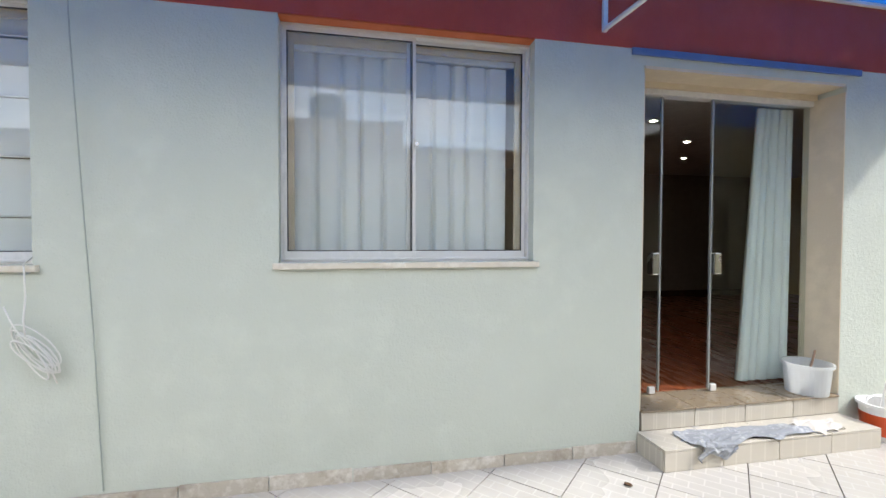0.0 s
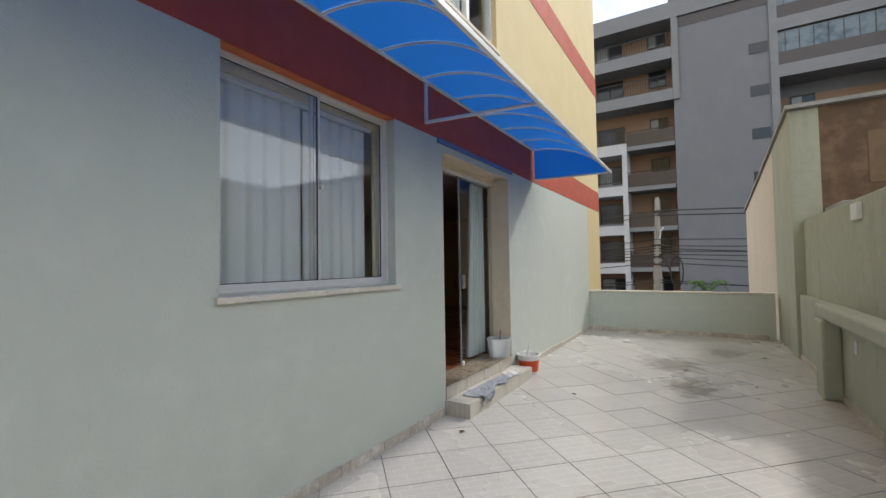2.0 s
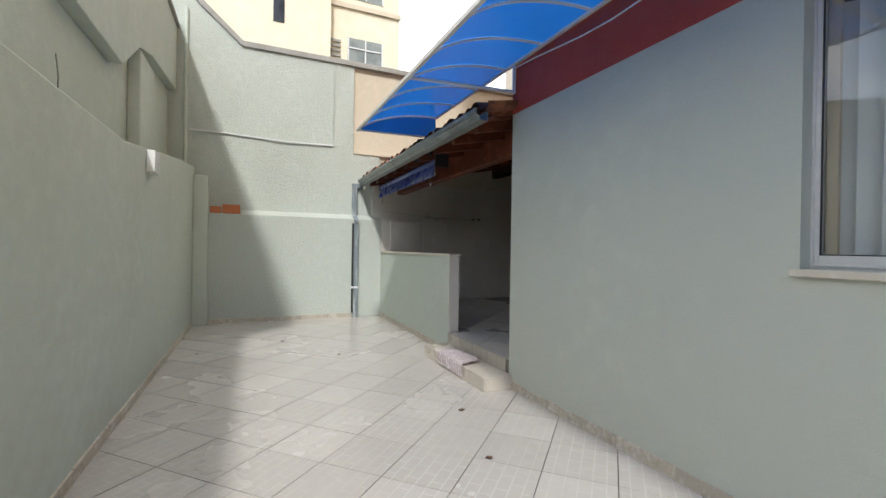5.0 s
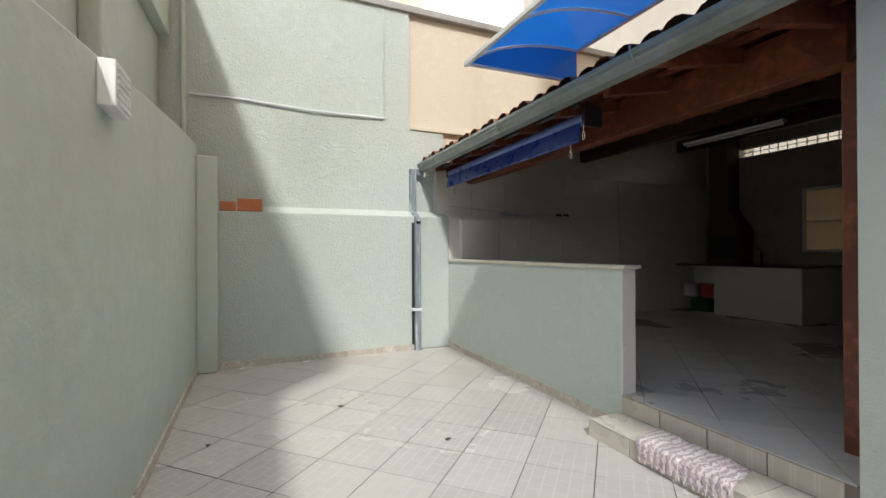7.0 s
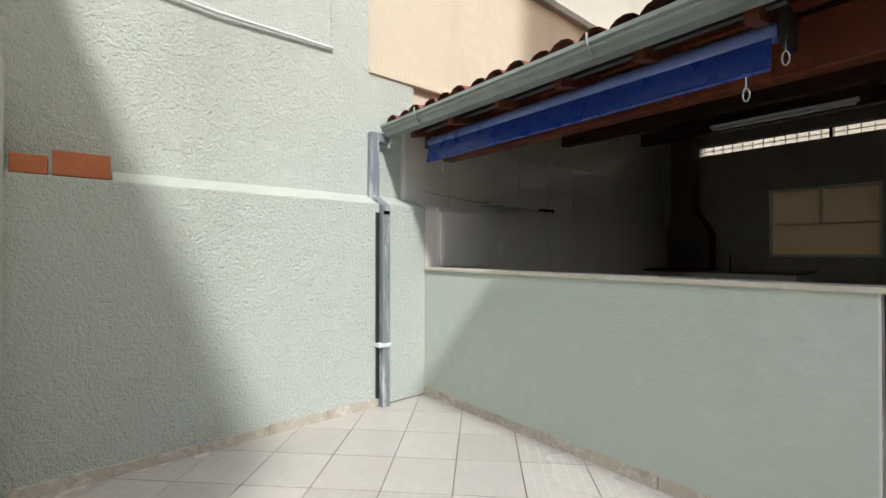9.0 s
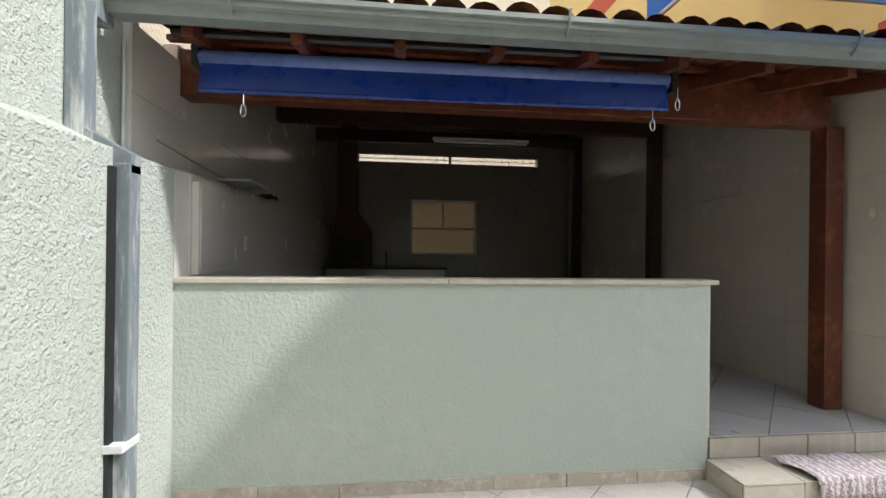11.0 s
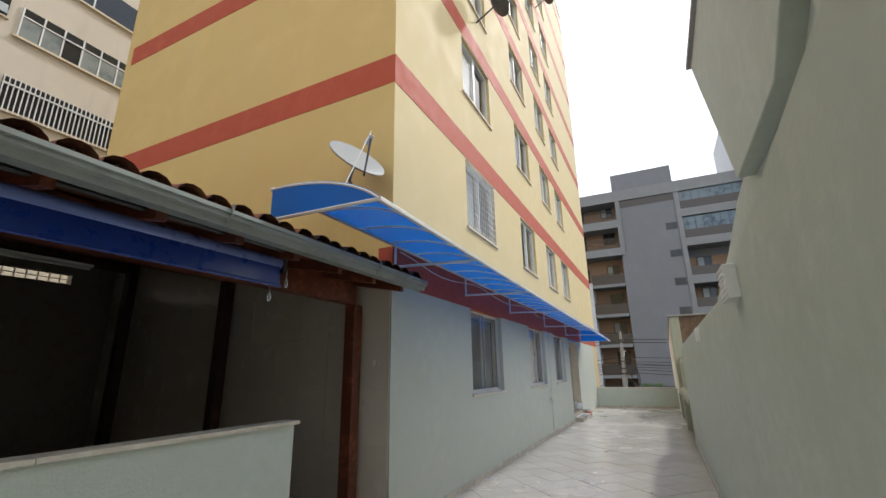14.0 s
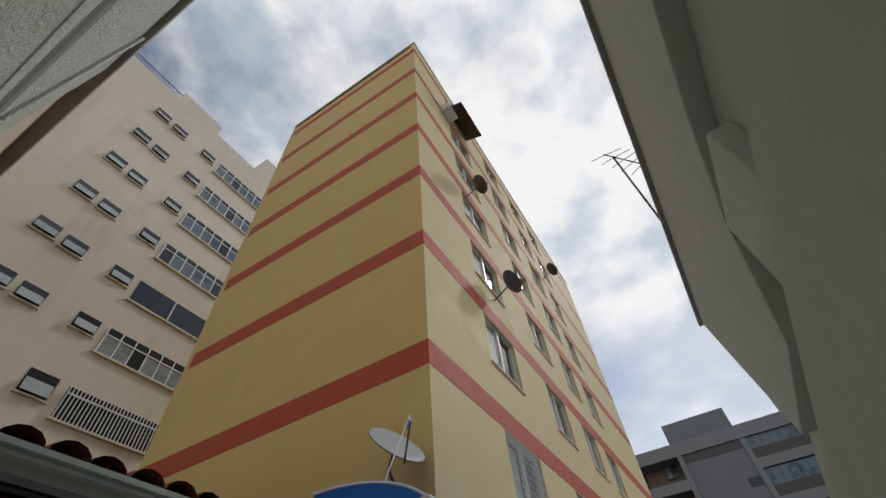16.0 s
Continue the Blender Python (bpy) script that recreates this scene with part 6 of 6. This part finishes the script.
def lay_tiles(parent, x0, x1, y0, y1, ox, oy, pitch, top, mat, near, name):
    c45, half, gap = math.sqrt(0.5), pitch / 2, 0.003
    whole = {}
    rest = Build()
    span = int((abs(x1 - x0) + abs(y1 - y0)) / pitch) + 8
    seed = random.Random(4)
    for i in range(-span, span):
        for j in range(-span, span):
            u, v = (i + 0.5) * pitch, (j + 0.5) * pitch
            cx, cy = ox + (u - v) * c45, oy + (u + v) * c45
            if not (x0 - pitch < cx < x1 + pitch and y0 - pitch < cy < y1 + pitch):
                continue
            h = half - gap
            corners = [((a - b) * c45, (a + b) * c45) for a, b in ((-h, -h), (h, -h), (h, h), (-h, h))]
            poly = [(cx + p, cy + q) for p, q in corners]
            cut = clip_poly(clip_poly(clip_poly(clip_poly(poly, 1, 0, x1), -1, 0, -x0), 0, 1, y1), 0, -1, -y0)
            if len(cut) < 3:
                continue
            full = len(cut) == 4 and all(abs(a[0] - b[0]) + abs(a[1] - b[1]) < 1e-6 for a, b in zip(sorted(cut), sorted(poly)))
            z = top + seed.uniform(-0.0012, 0.0012)
            if not near(cx, cy):
                rest.prism(cut, "z", z - 0.009, z)
                continue
            if full and "m" in whole:
                ob = new("floor_tile", whole["m"])
            else:
                ob = new("floor_tile", Build().prism([(p - cx, q - cy) for p, q in cut], "z", -0.009, 0.0).mesh("floor_tile", mat))
                if full:
                    whole["m"] = ob.data
            ob.parent = parent
            ob.matrix_parent_inverse = Matrix.Translation(parent.location).inverted()
            ob.location = (cx, cy, z)
    if rest.v:
        o = part(name, rest, mat, parent, "more tiles of the same floor")
        o["kind"] = "stuff"


tf = holder("floor_tiling", (0, -1.6, 0), "pale glazed floor tiles laid diagonally with dark joints", "floor", "", "structure")
lay_tiles(tf, XW + 0.004, XP - 0.004, YB - 0.09, -0.004, 0.041, 0.233, 0.43, 0.0, FLOORT, lambda x, y: x < 5.0 and not (x > -0.3 and y < YB), "floor_tiles_rest")
pf = holder("floor_patio_tiling", (-10, 3, ZF), "grey glazed patio floor tiles laid diagonally", "floor", "", "structure")
lay_tiles(pf, XW + 0.01, XC - 0.012, 0.002, YS - 0.004, -8.6, 0.2, 0.43, ZF, FLOORI, lambda x, y: y < 4.4, "patio_tiles_rest")
